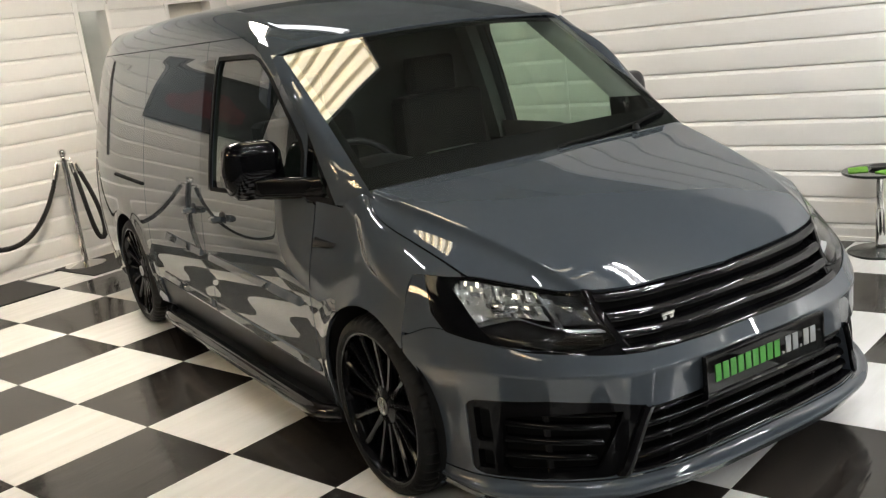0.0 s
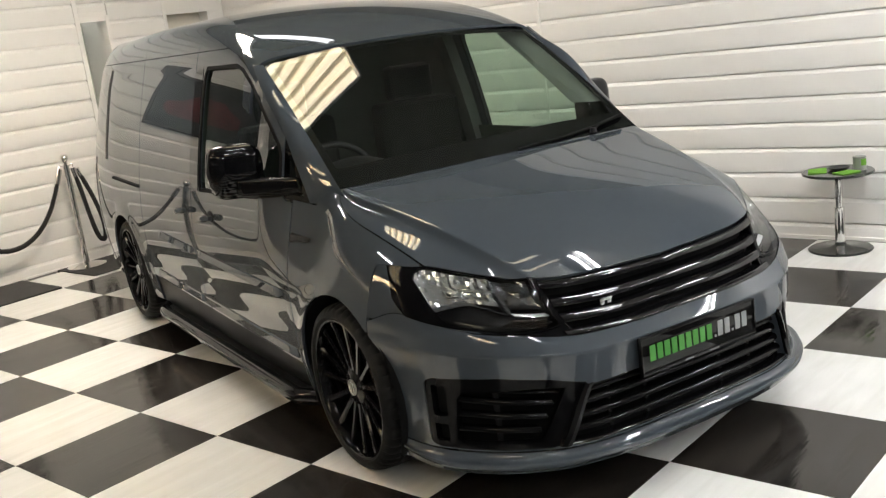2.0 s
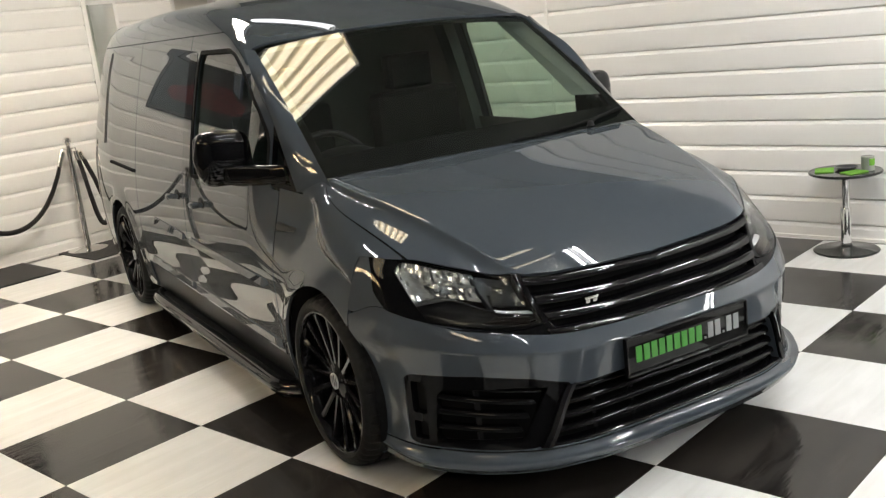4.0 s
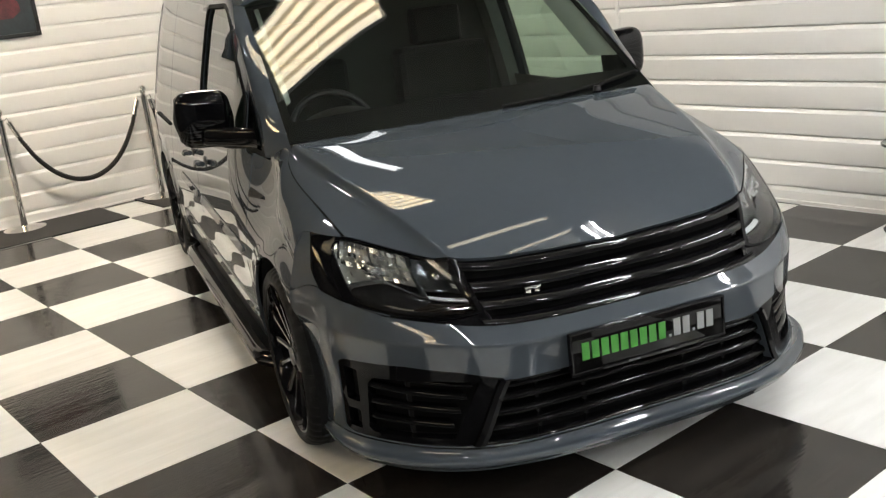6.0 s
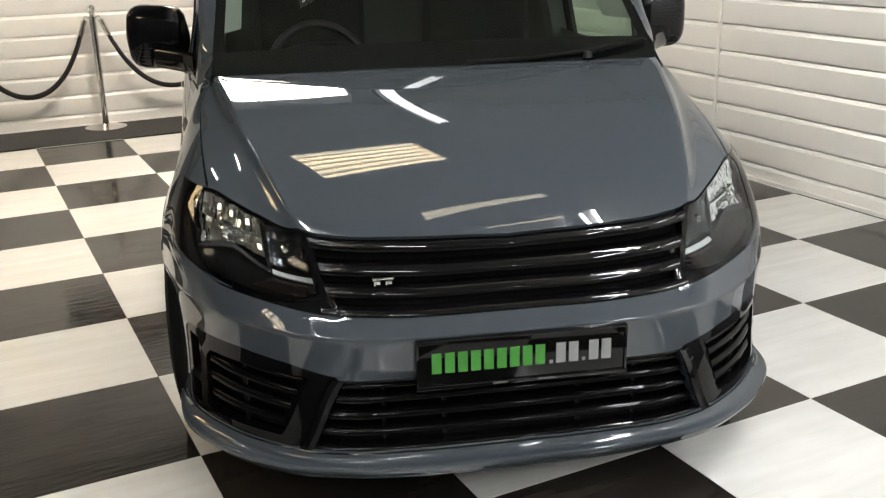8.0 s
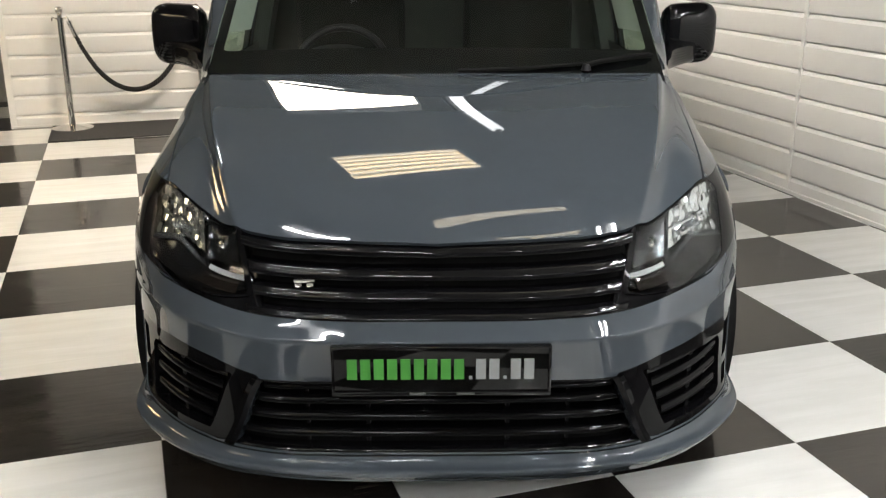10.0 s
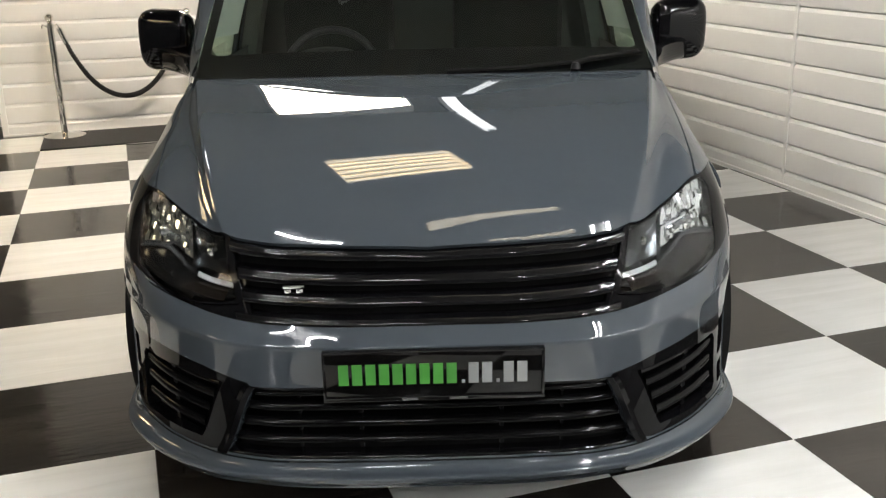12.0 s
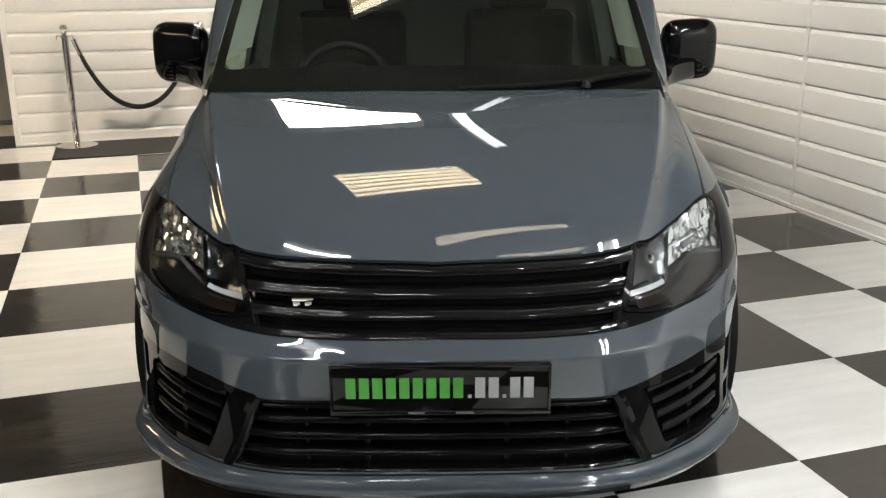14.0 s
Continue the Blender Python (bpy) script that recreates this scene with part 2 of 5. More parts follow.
def side_x(y, z):
    """Half the body's breadth at a place along it and a height."""
    x = flank(z)
    if y < 1.3:
        x -= 0.014 * ((1.3 - y) / 0.7) ** 2
    if y > 3.9:
        x -= 0.075 * ((y - 3.9) / 0.9) ** 2.2 * (0.8 + 0.5 * max(z - 0.9, 0))
    for hub in (HUB_F, HUB_R):
        r = math.hypot(y - hub, z - HUB_Z)
        x += 0.012 * math.exp(-((r - ARCH) / 0.05) ** 2)
    x -= 0.085 * ease((z - 0.62) / 0.36) * (1 - ease((y - 0.95) / 0.6))
    x -= 0.006 * math.exp(-((z - 0.47) / 0.06) ** 2) * (1 if 1.3 < y < 3.4 else 0)
    return x


hood_mid = spline((0.06, 0.10, 0.15, 0.2, 0.25, 0.3, 0.38, 0.48, 0.6, 0.8, 0.95, 1.16), (0.6917, 0.7265, 0.7625, 0.7954, 0.8234, 0.846, 0.8773, 0.9095, 0.9414, 0.9865, 1.0189, 1.0607))
hood_edge = spline((0.1, 0.25, 0.4, 0.48, 0.57, 0.74, 0.85, 0.915, 0.95, 0.975, 1.02, 1.16), (0.665, 0.702, 0.728, 0.739, 0.748, 0.760, 0.763, 0.759, 0.751, 0.740, 0.722, 0.715))
crease_x = spline((0.1, 0.187, 0.271, 0.357, 0.447, 0.565, 0.696, 0.837, 0.969, 1.16), (0.468, 0.510, 0.543, 0.571, 0.598, 0.631, 0.664, 0.696, 0.724, 0.745))
crease_rise = spline((0.1, 0.187, 0.271, 0.357, 0.447, 0.565, 0.696, 0.837, 0.969, 1.16), (-0.0259, -0.0259, -0.024, -0.0233, -0.0207, -0.0168, -0.0118, -0.0078, -0.0045, -0.003))
drop_out = spline((0.1, 0.4, 0.5, 0.6, 0.75, 0.86, 0.95, 1.16), (0.44, 0.49, 0.51, 0.58, 0.76, 0.95, 1.1, 1.1))
shoulder = spline((0.1, 0.4, 0.6, 0.75, 0.86, 0.95, 1.05, 1.16), (0.5, 0.56, 0.66, 0.78, 0.78, 0.66, 0.55, 0.55))
CREASE_Q = 0.8


def facet_drop(s):
    """The fall from crease to bonnet edge: quick, then even, then rolled over."""
    return 0.55 * s + 0.39 * (1 - math.exp(-s / 0.11)) + 0.06 * min(s, 1.2) ** 8


def hood_z(x, y):
    c, w = crease_x(y), 0.003
    over = w * math.log1p(math.exp(min((x - c) / w, 60)))
    reach = max(hood_edge(y) - c, 0.03)
    return hood_mid(y) + crease_rise(y) * (min(x, c) / c) ** 2 - drop_out(y) * reach * facet_drop(over / reach)


def bezier(p0, p1, p2, s):
    return tuple(a * (1 - s) ** 2 + 2 * b * s * (1 - s) + c * s * s for a, b, c in zip(p0, p1, p2))


def nose_top(y, q):
    """Bonnet for q to 1 (its crease at CREASE_Q), wing shoulder to 2, wing side to 3."""
    xe, c = hood_edge(y), min(crease_x(y), hood_edge(y) - 0.012)
    if q <= 1:
        x = c * q / CREASE_Q if q < CREASE_Q else c + (xe - c) * (q - CREASE_Q) / (1 - CREASE_Q)
        return (x, y, hood_z(x, y))
    ze = hood_z(xe, y)
    z1 = ze - 0.14 + 0.11 * ease((y - 0.86) / 0.38)
    xs = side_x(y, z1)
    if q <= 2:
        x, z = bezier((xe, ze), (xs - 0.004, ze - shoulder(y) * (xs - xe)), (xs, z1), q - 1)
        return (x, y, z)
    z = z1 + (0.18 - z1) * (q - 2)
    return (side_x(y, z), y, z)


# the line where bonnet and wing meet grille and lamp, in plan
brow = curve((0, 0.25, 0.42, 0.49, 0.60, 0.70, 0.785, 0.815), (0.098, 0.115, 0.142, 0.166, 0.272, 0.395, 0.520, 0.60))


def brow_point(x):
    y = brow(x)
    lo, hi = 0.0, 2.0
    for _ in range(30):
        m = (lo + hi) / 2
        lo, hi = (m, hi) if nose_top(y, m)[0] < x else (lo, m)
    return nose_top(y, lo)


# rails of the front skin, from the splitter's foot to the brow
KNOTS = (0, 0.22, 0.42, 0.58, 0.74, 0.87, 1.0)
RAIL_X = ((0, 0.25, 0.43, 0.57, 0.725, 0.825, 0.862), (0, 0.25, 0.432, 0.578, 0.74, 0.845, 0.872), (0, 0.25, 0.43, 0.562, 0.715, 0.822, 0.868),
          (0, 0.25, 0.43, 0.56, 0.715, 0.818, 0.878), (0, 0.25, 0.43, 0.56, 0.72, 0.824, 0.884), (0, 0.25, 0.445, 0.575, 0.725, 0.820, 0.876), (0, 0.25, 0.47, 0.59, 0.722, 0.805, 0.850))
RAIL_Y = ((-0.03, -0.024, 0.004, 0.055, 0.18, 0.34, 0.60), (-0.05, -0.044, -0.018, 0.032, 0.158, 0.322, 0.60), (-0.012, -0.008, 0.012, 0.066, 0.195, 0.358, 0.60),
          (-0.004, 0.0, 0.012, 0.062, 0.20, 0.375, 0.60), (-0.022, -0.016, 0.006, 0.058, 0.196, 0.37, 0.60), (0.012, 0.018, 0.05, 0.108, 0.235, 0.395, 0.60), (0.072, 0.08, 0.112, 0.185, 0.318, 0.455, 0.60))
RAIL_Z = ((0.150, 0.150, 0.150, 0.150, 0.152, 0.156, 0.16), (0.186, 0.186, 0.186, 0.186, 0.190, 0.196, 0.2), (0.215, 0.215, 0.215, 0.217, 0.222, 0.228, 0.23),
          (0.405, 0.405, 0.408, 0.418, 0.436, 0.45, 0.455), (0.518, 0.518, 0.522, 0.532, 0.545, 0.555, 0.56), (0.560, 0.560, 0.568, 0.588, 0.615, 0.64, 0.65), (0.632, 0.632, 0.645, 0.665, 0.70, 0.735, 0.75))
RAIL_X = [rx[:-1] + (side_x(0.60, rz[-1]),) if rz[-1] > 0.4 else rx for rx, rz in zip(RAIL_X, RAIL_Z)]
rails = [[curve(KNOTS, r) for r in (rx, ry, rz)] for rx, ry, rz in zip(RAIL_X, RAIL_Y, RAIL_Z)]
brow_x = curve(KNOTS, (0, 0.25, 0.49, 0.60, 0.70, 0.785, 0.815))
_front = {}
FOLD, FOLD_ROUND = 4, 0.09  # the bumper's crease


def front(u, w):
    """The nose: u from the middle to the wheel arch, w from splitter (0) to brow (7)."""
    key = round(u, 5)
    if key not in _front:
        pts = [tuple(c(key) for c in r) for r in rails] + [brow_point(brow_x(key))]
        _front[key] = [[curve(ks, [pts[i][k] for i in ks]) for k in range(3)] for ks in (range(FOLD + 1), range(FOLD, 8))]
    low, high = _front[key]
    at = lambda k: [c(k) for c in (low if k <= FOLD else high)]
    if abs(w - FOLD) < FOLD_ROUND:
        return bezier(at(FOLD - FOLD_ROUND), at(FOLD), at(FOLD + FOLD_ROUND), (w - FOLD + FOLD_ROUND) / (2 * FOLD_ROUND))
    return tuple(at(w))


def mirrored(fn, sx):
    return lambda u, v: (sx * fn(u, v)[0],) + tuple(fn(u, v)[1:])


def both(fn):
    """A half skin carried over the middle: u below nought is the other side."""
    def g(u, v):
        p = fn(abs(u), v)
        return (math.copysign(p[0], u) if u else 0.0, p[1], p[2])
    return g


SIDES = (("right", -1), ("left", 1))
GAP = 0.0034

# bonnet
QS = steps(0, 0.76, 24) + [0.78, 0.792, 0.797, 0.80, 0.803, 0.81, 0.82, 0.83, 0.845] + steps(0.86, 1, 8)
panel("bonnet", both(lambda q, y: nose_top(y, q)), [-q for q in QS[:0:-1]] + QS, steps(0.09, 1.01, 70), PAINT, van,
      keep=(lambda q, y: brow(nose_top(y, abs(q))[0]) + GAP - y, lambda q, y: abs(q) - 0.993, lambda q, y: y - (0.966 + 0.016 * q * q)),
      label="grey clear-coated bonnet with two raised creases")

# openings of the front skin
LAMP = ((0.418, 6.985), (0.411, 5.60), (0.43, 5.48), (0.52, 5.26), (0.60, 5.10), (0.70, 5.10), (0.78, 5.15), (0.825, 5.22), (0.850, 5.57), (0.877, 6.11), (0.903, 6.58), (0.892, 6.78), (0.858, 6.985))
lamp_in = inside(LAMP)
floor_w = curve((0.43, 0.52, 0.60, 0.70, 0.78, 0.825), (5.48, 5.26, 5.10, 5.10, 5.15, 5.22))
SIDE_INTAKE = ((0.42, 3.08), (0.545, 2.09), (0.58, 2.03), (0.70, 2.03), (0.86, 2.03), (0.878, 2.1), (0.874, 2.95), (0.862, 3.08), (0.70, 3.27), (0.57, 3.25), (0.47, 3.13))
intake_in = inside(SIDE_INTAKE)
mid_in = inside(((-0.415, 3.03), (0.415, 3.03), (0.525, 2.04), (-0.525, 2.04)))
US = steps(-1, 1, 150)

# bumper, splitter, and the wing's front below the lamp
arch_cut = lambda y, z: ARCH - math.hypot(y - HUB_F, z - HUB_Z)
seam = curve((0.72, 0.80, 0.85, 0.93, 1.0), (5.05, 5.13, 5.22, 5.22, 4.78))
bumper = panel("front_bumper", both(front), US, steps(2, 3.9, 26) + [3.92 + 0.02 * k for k in range(9)] + steps(4.1, 5.3, 20), PAINT, van,
               keep=(lambda u, w: -intake_in(abs(u), w), lambda u, w: -mid_in(u, w), lambda u, w: arch_cut(*front(abs(u), w)[1:]),
                     lambda u, w: (w - seam(abs(u)) + 0.02) if abs(u) > 0.72 else w - 5.0, lambda u, w: -lamp_in(abs(u), w) + 0.004),
               thick=0.03, label="grey painted front bumper with gloss black intakes")
panel("splitter", both(front), US, steps(0, 1.96, 20), PAINT, van, keep=(lambda u, w: arch_cut(*front(abs(u), w)[1:]) - 0.004,), thick=0.05, label="grey painted chin splitter under the bumper")
panel("bumper_underside", lambda u, k: (u, 0.03 + 0.42 * abs(u / 0.86) ** 3.2 + (0.60 - 0.42 * abs(u / 0.86) ** 3.2) * k, 0.158), steps(-0.84, 0.84, 24), steps(0, 1, 4), SATIN_BLACK, van, thick=0.0, centre=(0, 0.3, 0.6))
for side, sx in SIDES:
    panel("wing_nose", mirrored(front, sx), steps(0.70, 1, 40), steps(4.9, 7, 40), PAINT, van,
          keep=(lambda u, w: -lamp_in(u, w) + 0.005, lambda u, w: seam(u) - w, lambda u, w: arch_cut(*front(u, w)[1:]), lambda u, w: w - 6.99), thick=0.02)


def door_front(z):
    return 1.258


for side, sx in SIDES:
    panel("front_wing", mirrored(lambda q, y: nose_top(y, q), sx), steps(1, 3, 90), steps(0.36, 1.27, 80), PAINT, van,
          keep=(lambda q, y: brow(min(nose_top(y, q)[0], 0.815)) + 0.0015 - y, lambda q, y: arch_cut(y, nose_top(y, q)[2]), lambda q, y: 1.007 - q,
                lambda q, y: y - door_front(nose_top(y, q)[2]) + GAP, lambda q, y: 0.19 - nose_top(y, q)[2], lambda q, y: min(nose_top(y, q)[2] - 0.966 - 0.10 * (y - 1.15), y - 0.985 - 2.3 * max(nose_top(y, q)[0] - 0.735, 0))),
          label="grey painted front wing over the wheel")

# ---- cabin: roof, pillars, screen ----
roof_mid = spline((1.60, 1.7, 1.85, 2.05, 2.3, 2.7, 3.4, 4.3, 4.62, 4.80), (1.535, 1.578, 1.632, 1.686, 1.727, 1.757, 1.768, 1.748, 1.725, 1.66))
roof_half = spline((1.6, 2.0, 2.6, 4.4, 4.8), (0.60, 0.575, 0.55, 0.53, 0.5))


def shell(y, q):
    """Body side for q to 1 (from the sill up), cant rail to 2, roof to 3."""
    zr, xr = roof_mid(y) - 0.035, roof_half(y)
    z1 = min(1.50, zr - 0.10)
    if q <= 1:
        z = 0.19 + (z1 - 0.19) * q
        return (side_x(y, z), y, z)
    xs = side_x(y, z1)
    if q <= 2:
        sl = (side_x(y, z1 - 0.05) - xs) / 0.05
        x, z = bezier((xs, z1), (xs - sl * (zr - z1) * 0.75, zr - 0.012), (xr, zr), q - 1)
        return (x, y, z)
    x = xr * (3 - q)
    return (x, y, zr + 0.035 * (1 - (x / xr) ** 2))


pillar_line = curve((0.85, 0.967, 1.086, 1.29, 1.487, 1.60), (1.062, 1.140, 1.224, 1.392, 1.660, 1.80))


def pillar_y(z):
    """The rear edge of the windscreen pillar in side view."""
    return pillar_line(z)


def screen(s, t):
    """Windscreen: s across from -1 to 1, t from the scuttle up."""
    a = abs(s)
    x = s * (0.730 - 0.048 * t)
    y0, y1 = 0.958 + 0.030 * a ** 2.2, 1.605 + 0.05 * a ** 2.2
    z0, z1 = 1.012 + 0.012 * a, 1.532 - 0.042 * a ** 2
    return (x, y0 + (y1 - y0) * t + -0.004 * math.sin(math.pi * t), z0 + (z1 - z0) * t + 0.007 * math.sin(math.pi * t))


screen_y = lambda x: 1.605 + 0.05 * min(abs(x) / 0.682, 1.2) ** 2.2
panel("roof", both(lambda q, y: shell(y, 3 - q)), steps(-1.62, 1.62, 90), [1.60 + 0.02 * i for i in range(20)] + steps(2.0, 4.80, 60), PAINT, van,
      keep=(lambda q, y: screen_y(shell(y, 3 - abs(q))[0]) + 0.006 - y,), label="grey roof with rounded front edge")
panel("windscreen", screen, steps(-1, 1, 40), steps(0, 1, 30), GLASS_SCREEN, van, thick=0.0, label="raked windscreen with black border").visible_shadow = False
panel("screen_border", screen, steps(-1, 1, 60), steps(0, 1, 50), GLOSS_BLACK, van, inset=0.006, thick=0.0,
      keep=(lambda s, t: min(0.955 - abs(s), t - (0.155 - 0.03 * s * s), 0.965 - t),))
strip("scuttle", [[(x, 0.93 + 0.075 * (x / 0.742) ** 2 + k, 0.962 + 0.01 * abs(x) - 0.0 * k) for k in (-0.02, 0.02, 0.09)] for x in steps(-0.70, 0.70, 24)], SATIN_BLACK, van, "black scuttle panel below the windscreen")

DOOR_R, SLIDE_R = 2.43, 3.39
win_poly = ((1.340, 0.990), (1.60, 0.966), (2.285, 0.945), (2.295, 0.99), (2.285, 1.46), (2.26, 1.503), (1.86, 1.503), (1.775, 1.482), (1.66, 1.425), (1.54, 1.345), (1.44, 1.265), (1.36, 1.185), (1.340, 1.145))
quarter_poly = ((1.180, 0.986), (1.312, 1.002), (1.312, 1.165), (1.255, 1.095))
win_in, tri_in = inside(win_poly), inside(quarter_poly)
zq = lambda y, q: shell(y, q)[2]
sill_z = lambda y: 0.315 + 0.024 * (y - 1.28)
TOP_GAP = 1.578
YS = lambda a, b, n: steps(a, b, n)
for side, sx in SIDES:
    fn = mirrored(lambda q, y: shell(y, q), sx)
    rear_arch = lambda y, z: ARCH - math.hypot(y - HUB_R, z - HUB_Z)
    door = panel("front_door", fn, steps(0.01, 1.62, 110), YS(1.08, 2.44, 84), PAINT, van,
                 keep=(lambda q, y: (1.258 + GAP if zq(y, q) < 0.968 else max(1.322, pillar_y(zq(y, q)) + 0.003)) - y, lambda q, y: y - DOOR_R + GAP,
                       lambda q, y: -win_in(y, zq(y, q)), lambda q, y: sill_z(y) - zq(y, q), lambda q, y: zq(y, q) - TOP_GAP, lambda q, y: arch_cut(y, zq(y, q)) - 0.03),
                 label="grey front door with dark window frame")
    g = panel("door_glass", fn, steps(0.55, 1.2, 40), YS(1.3, 2.4, 44), GLASS_SIDE, door, keep=(lambda q, y: win_in(y, zq(y, q)) - 0.01,), thick=0.0, inset=0.012, label="green tinted door window")
    g.visible_shadow = False
    frame_q = panel("quarter_frame", fn, steps(0.5, 1.0, 70), YS(0.93, 1.33, 50), GLOSS_BLACK, van, inset=0.003, thick=0.02,
                    keep=(lambda q, y: pillar_y(zq(y, q)) - 0.008 - y, lambda q, y: 0.962 + 0.10 * (y - 1.15) - zq(y, q), lambda q, y: -tri_in(y, zq(y, q)), lambda q, y: y - 1.320), label="black quarter window frame at the pillar foot")
    g = panel("quarter_glass", fn, steps(0.5, 1.0, 26), YS(1.1, 1.33, 20), GLASS_SIDE, frame_q, keep=(lambda q, y: tri_in(y, zq(y, q)) - 0.01,), thick=0.0, inset=0.010)
    g.visible_shadow = False
    panel("window_seal", fn, steps(0.55, 1.25, 90), YS(1.14, 2.42, 96), DARK, door, thick=0.008,
          keep=(lambda q, y: abs(win_in(y, zq(y, q)) + 0.001) - 0.008,), inset=-0.0025)
    panel("pillar_trim", fn, steps(0.55, 1.2, 40), YS(2.29, 2.44, 16), GLOSS_BLACK, door, thick=0.006, inset=-0.002,
          keep=(lambda q, y: 0.94 - zq(y, q), lambda q, y: zq(y, q) - 1.50, lambda q, y: 2.312 - y, lambda q, y: y - 2.425))
    slide = panel("sliding_door", fn, steps(0.01, 1.62, 90), YS(2.40, 3.42, 60), PAINT, van,
                  keep=(lambda q, y: DOOR_R + GAP - y, lambda q, y: y - SLIDE_R + GAP, lambda q, y: sill_z(y) - zq(y, q), lambda q, y: zq(y, q) - TOP_GAP, lambda q, y: rear_arch(y, zq(y, q)) - 0.045),
                  label="grey sliding side door without window")
    panel("rear_quarter", fn, steps(0.01, 1.62, 90), YS(3.36, 4.78, 76), PAINT, van,
          keep=(lambda q, y: SLIDE_R + GAP - y, lambda q, y: rear_arch(y, zq(y, q)), lambda q, y: zq(y, q) - TOP_GAP), label="grey rear quarter panel without window")
    for y0, y1 in ((1.64, DOOR_R), (DOOR_R, SLIDE_R), (SLIDE_R, 4.80)):
        panel("roof_side", fn, steps(0.9, 1.66, 34), YS(y0 + GAP * 0.6, y1 - GAP * 0.6, 30), PAINT, van, keep=(lambda q, y: TOP_GAP + GAP - zq(y, q) if y > 1.75 else pillar_y(zq(y, q)) - y, lambda q, y: screen_y(0.7) - y))
    panel("sill", fn, steps(0.0, 0.16, 8), YS(1.2, 3.5, 40), SATIN_BLACK, van, inset=0.012, keep=(lambda q, y: zq(y, q) - sill_z(y) - 0.02, lambda q, y: arch_cut(y, zq(y, q)), lambda q, y: rear_arch(y, zq(y, q))), thick=0.05)
    # screen pillar between glass and door
    rows = []
    for t in [-0.12, -0.08, -0.04] + steps(0, 1.0, 24):
        a = Vector(screen(sx, t))
        z = 0.967 + (min(1.50, a.z + 0.01) - 0.967) * (t ** 0.9 if t > 0 else t)
        b = Vector((sx * (side_x(pillar_y(z), z) - (0.007 if t < 0 else 0)), pillar_y(z), z))
        k = max(0.0, min(t / 0.3, (1.0 - t) / 0.25, 1.0))
        m = (a + b) / 2 + Vector((sx * 0.014, -0.020, 0.012)) * k * k * (3 - 2 * k)
        rows.append([bezier(a, 2 * m - (a + b) / 2, b, s) for s in steps(0, 1, 8)])
    strip("screen_pillar", rows, PAINT, van, sharp=60)
    # shut lines' dark backing
    panel("inner_side", fn, steps(0.0, 0.62, 20), YS(1.2, 4.7, 60), DARK, van, inset=0.03, thick=0.0, keep=(lambda q, y: zq(y, q) - 0.98, lambda q, y: arch_cut(y, zq(y, q)) + 0.01, lambda q, y: rear_arch(y, zq(y, q)) + 0.01))
    panel("inner_side_upper", fn, steps(0.55, 1.9, 30), YS(2.38, 4.7, 40), DARK, van, inset=0.03, thick=0.0)
    panel("inner_wing", mirrored(lambda q, y: nose_top(y, q), sx), steps(0.9, 3, 30), steps(0.45, 1.3, 30), DARK, van, inset=0.02, thick=0.0, keep=(lambda q, y: arch_cut(y, nose_top(y, q)[2]) + 0.012, lambda q, y: brow(min(nose_top(y, q)[0], 0.815)) + 0.03 - y))
    # embossed upper outline, slide rail, rub strip
    rail_pts = [(sx * (side_x(y, 0.883) + 0.001), y, 0.881 + 0.024 * (y - 3.28)) for y in steps(3.42, 4.0, 12)]
    tube("slide_rail", rail_pts, 0.010, DARK, van, "dark sliding door rail", sides=8)
    for nm, y0, y1, par in (("rub_strip", 1.32, 2.40, door), ("rub_strip", 2.46, 3.08, slide)):
        rows = []
        for y in steps(y0, y1, 30):
            z = 0.600 + 0.028 * (y - 1.3)
            e = min(1, (y - y0) / 0.03 + 0.15, (y1 - y) / 0.03 + 0.15)
            rows.append([(sx * (side_x(y, z + dz) + dx * e), y, z + dz * e) for dz, dx in ((-0.019, -0.002), (-0.0185, 0.011), (-0.016, 0.014), (0.014, 0.0055), (0.017, 0.003), (0.018, -0.002))])
        strip(nm, rows, PAINT, par, sharp=20)
    for y0, y1, par in ((1.29, 2.415, door), (2.448, 3.24, slide)):
        rows = []
        for y in steps(y0, y1, 30):
            z = 0.374 + 0.024 * (y - 1.28)
            e = min(1, (y - y0) / 0.02 + 0.3)
            rows.append([(sx * (side_x(y, z + dz) + dx * e), y, z + dz) for dz, dx in ((0.0, -0.002), (-0.002, 0.004), (-0.007, 0.007), (-0.036, 0.0135), (-0.041, 0.009), (-0.042, -0.002))])
        strip("lower_moulding", rows, PAINT, par, sharp=20)
    # handles
    for par, y0 in ((door, 2.07), (slide, 2.47)):
        yy, z = steps(y0, y0 + 0.155, 10), 0.825
        tube("door_handle", [(sx * (side_x(y, z) + 0.012 + 0.026 * math.sin(math.pi * (0.12 + 0.76 * i / 10))), y, z + 0.012 * (1 - i / 10)) for i, y in enumerate(yy)], [0.012 + 0.005 * math.sin(math.pi * i / 10) for i in range(11)], PAINT, par, sides=10)
        bm = bmesh.new()
        lathe(bm, ((0.0, 0.0), (0.032, 0.0), (0.036, -0.003)), 20, "x")
        for v in bm.verts:
            v.co = Vector((sx * (side_x(y0 + 0.07, z) + 0.0015 + v.co.x), y0 + 0.07 + v.co.y * 1.3, z + v.co.z))
        bmesh.ops.recalc_face_normals(bm, faces=bm.faces)
        part("handle_recess", bm, SATIN_BLACK, par)
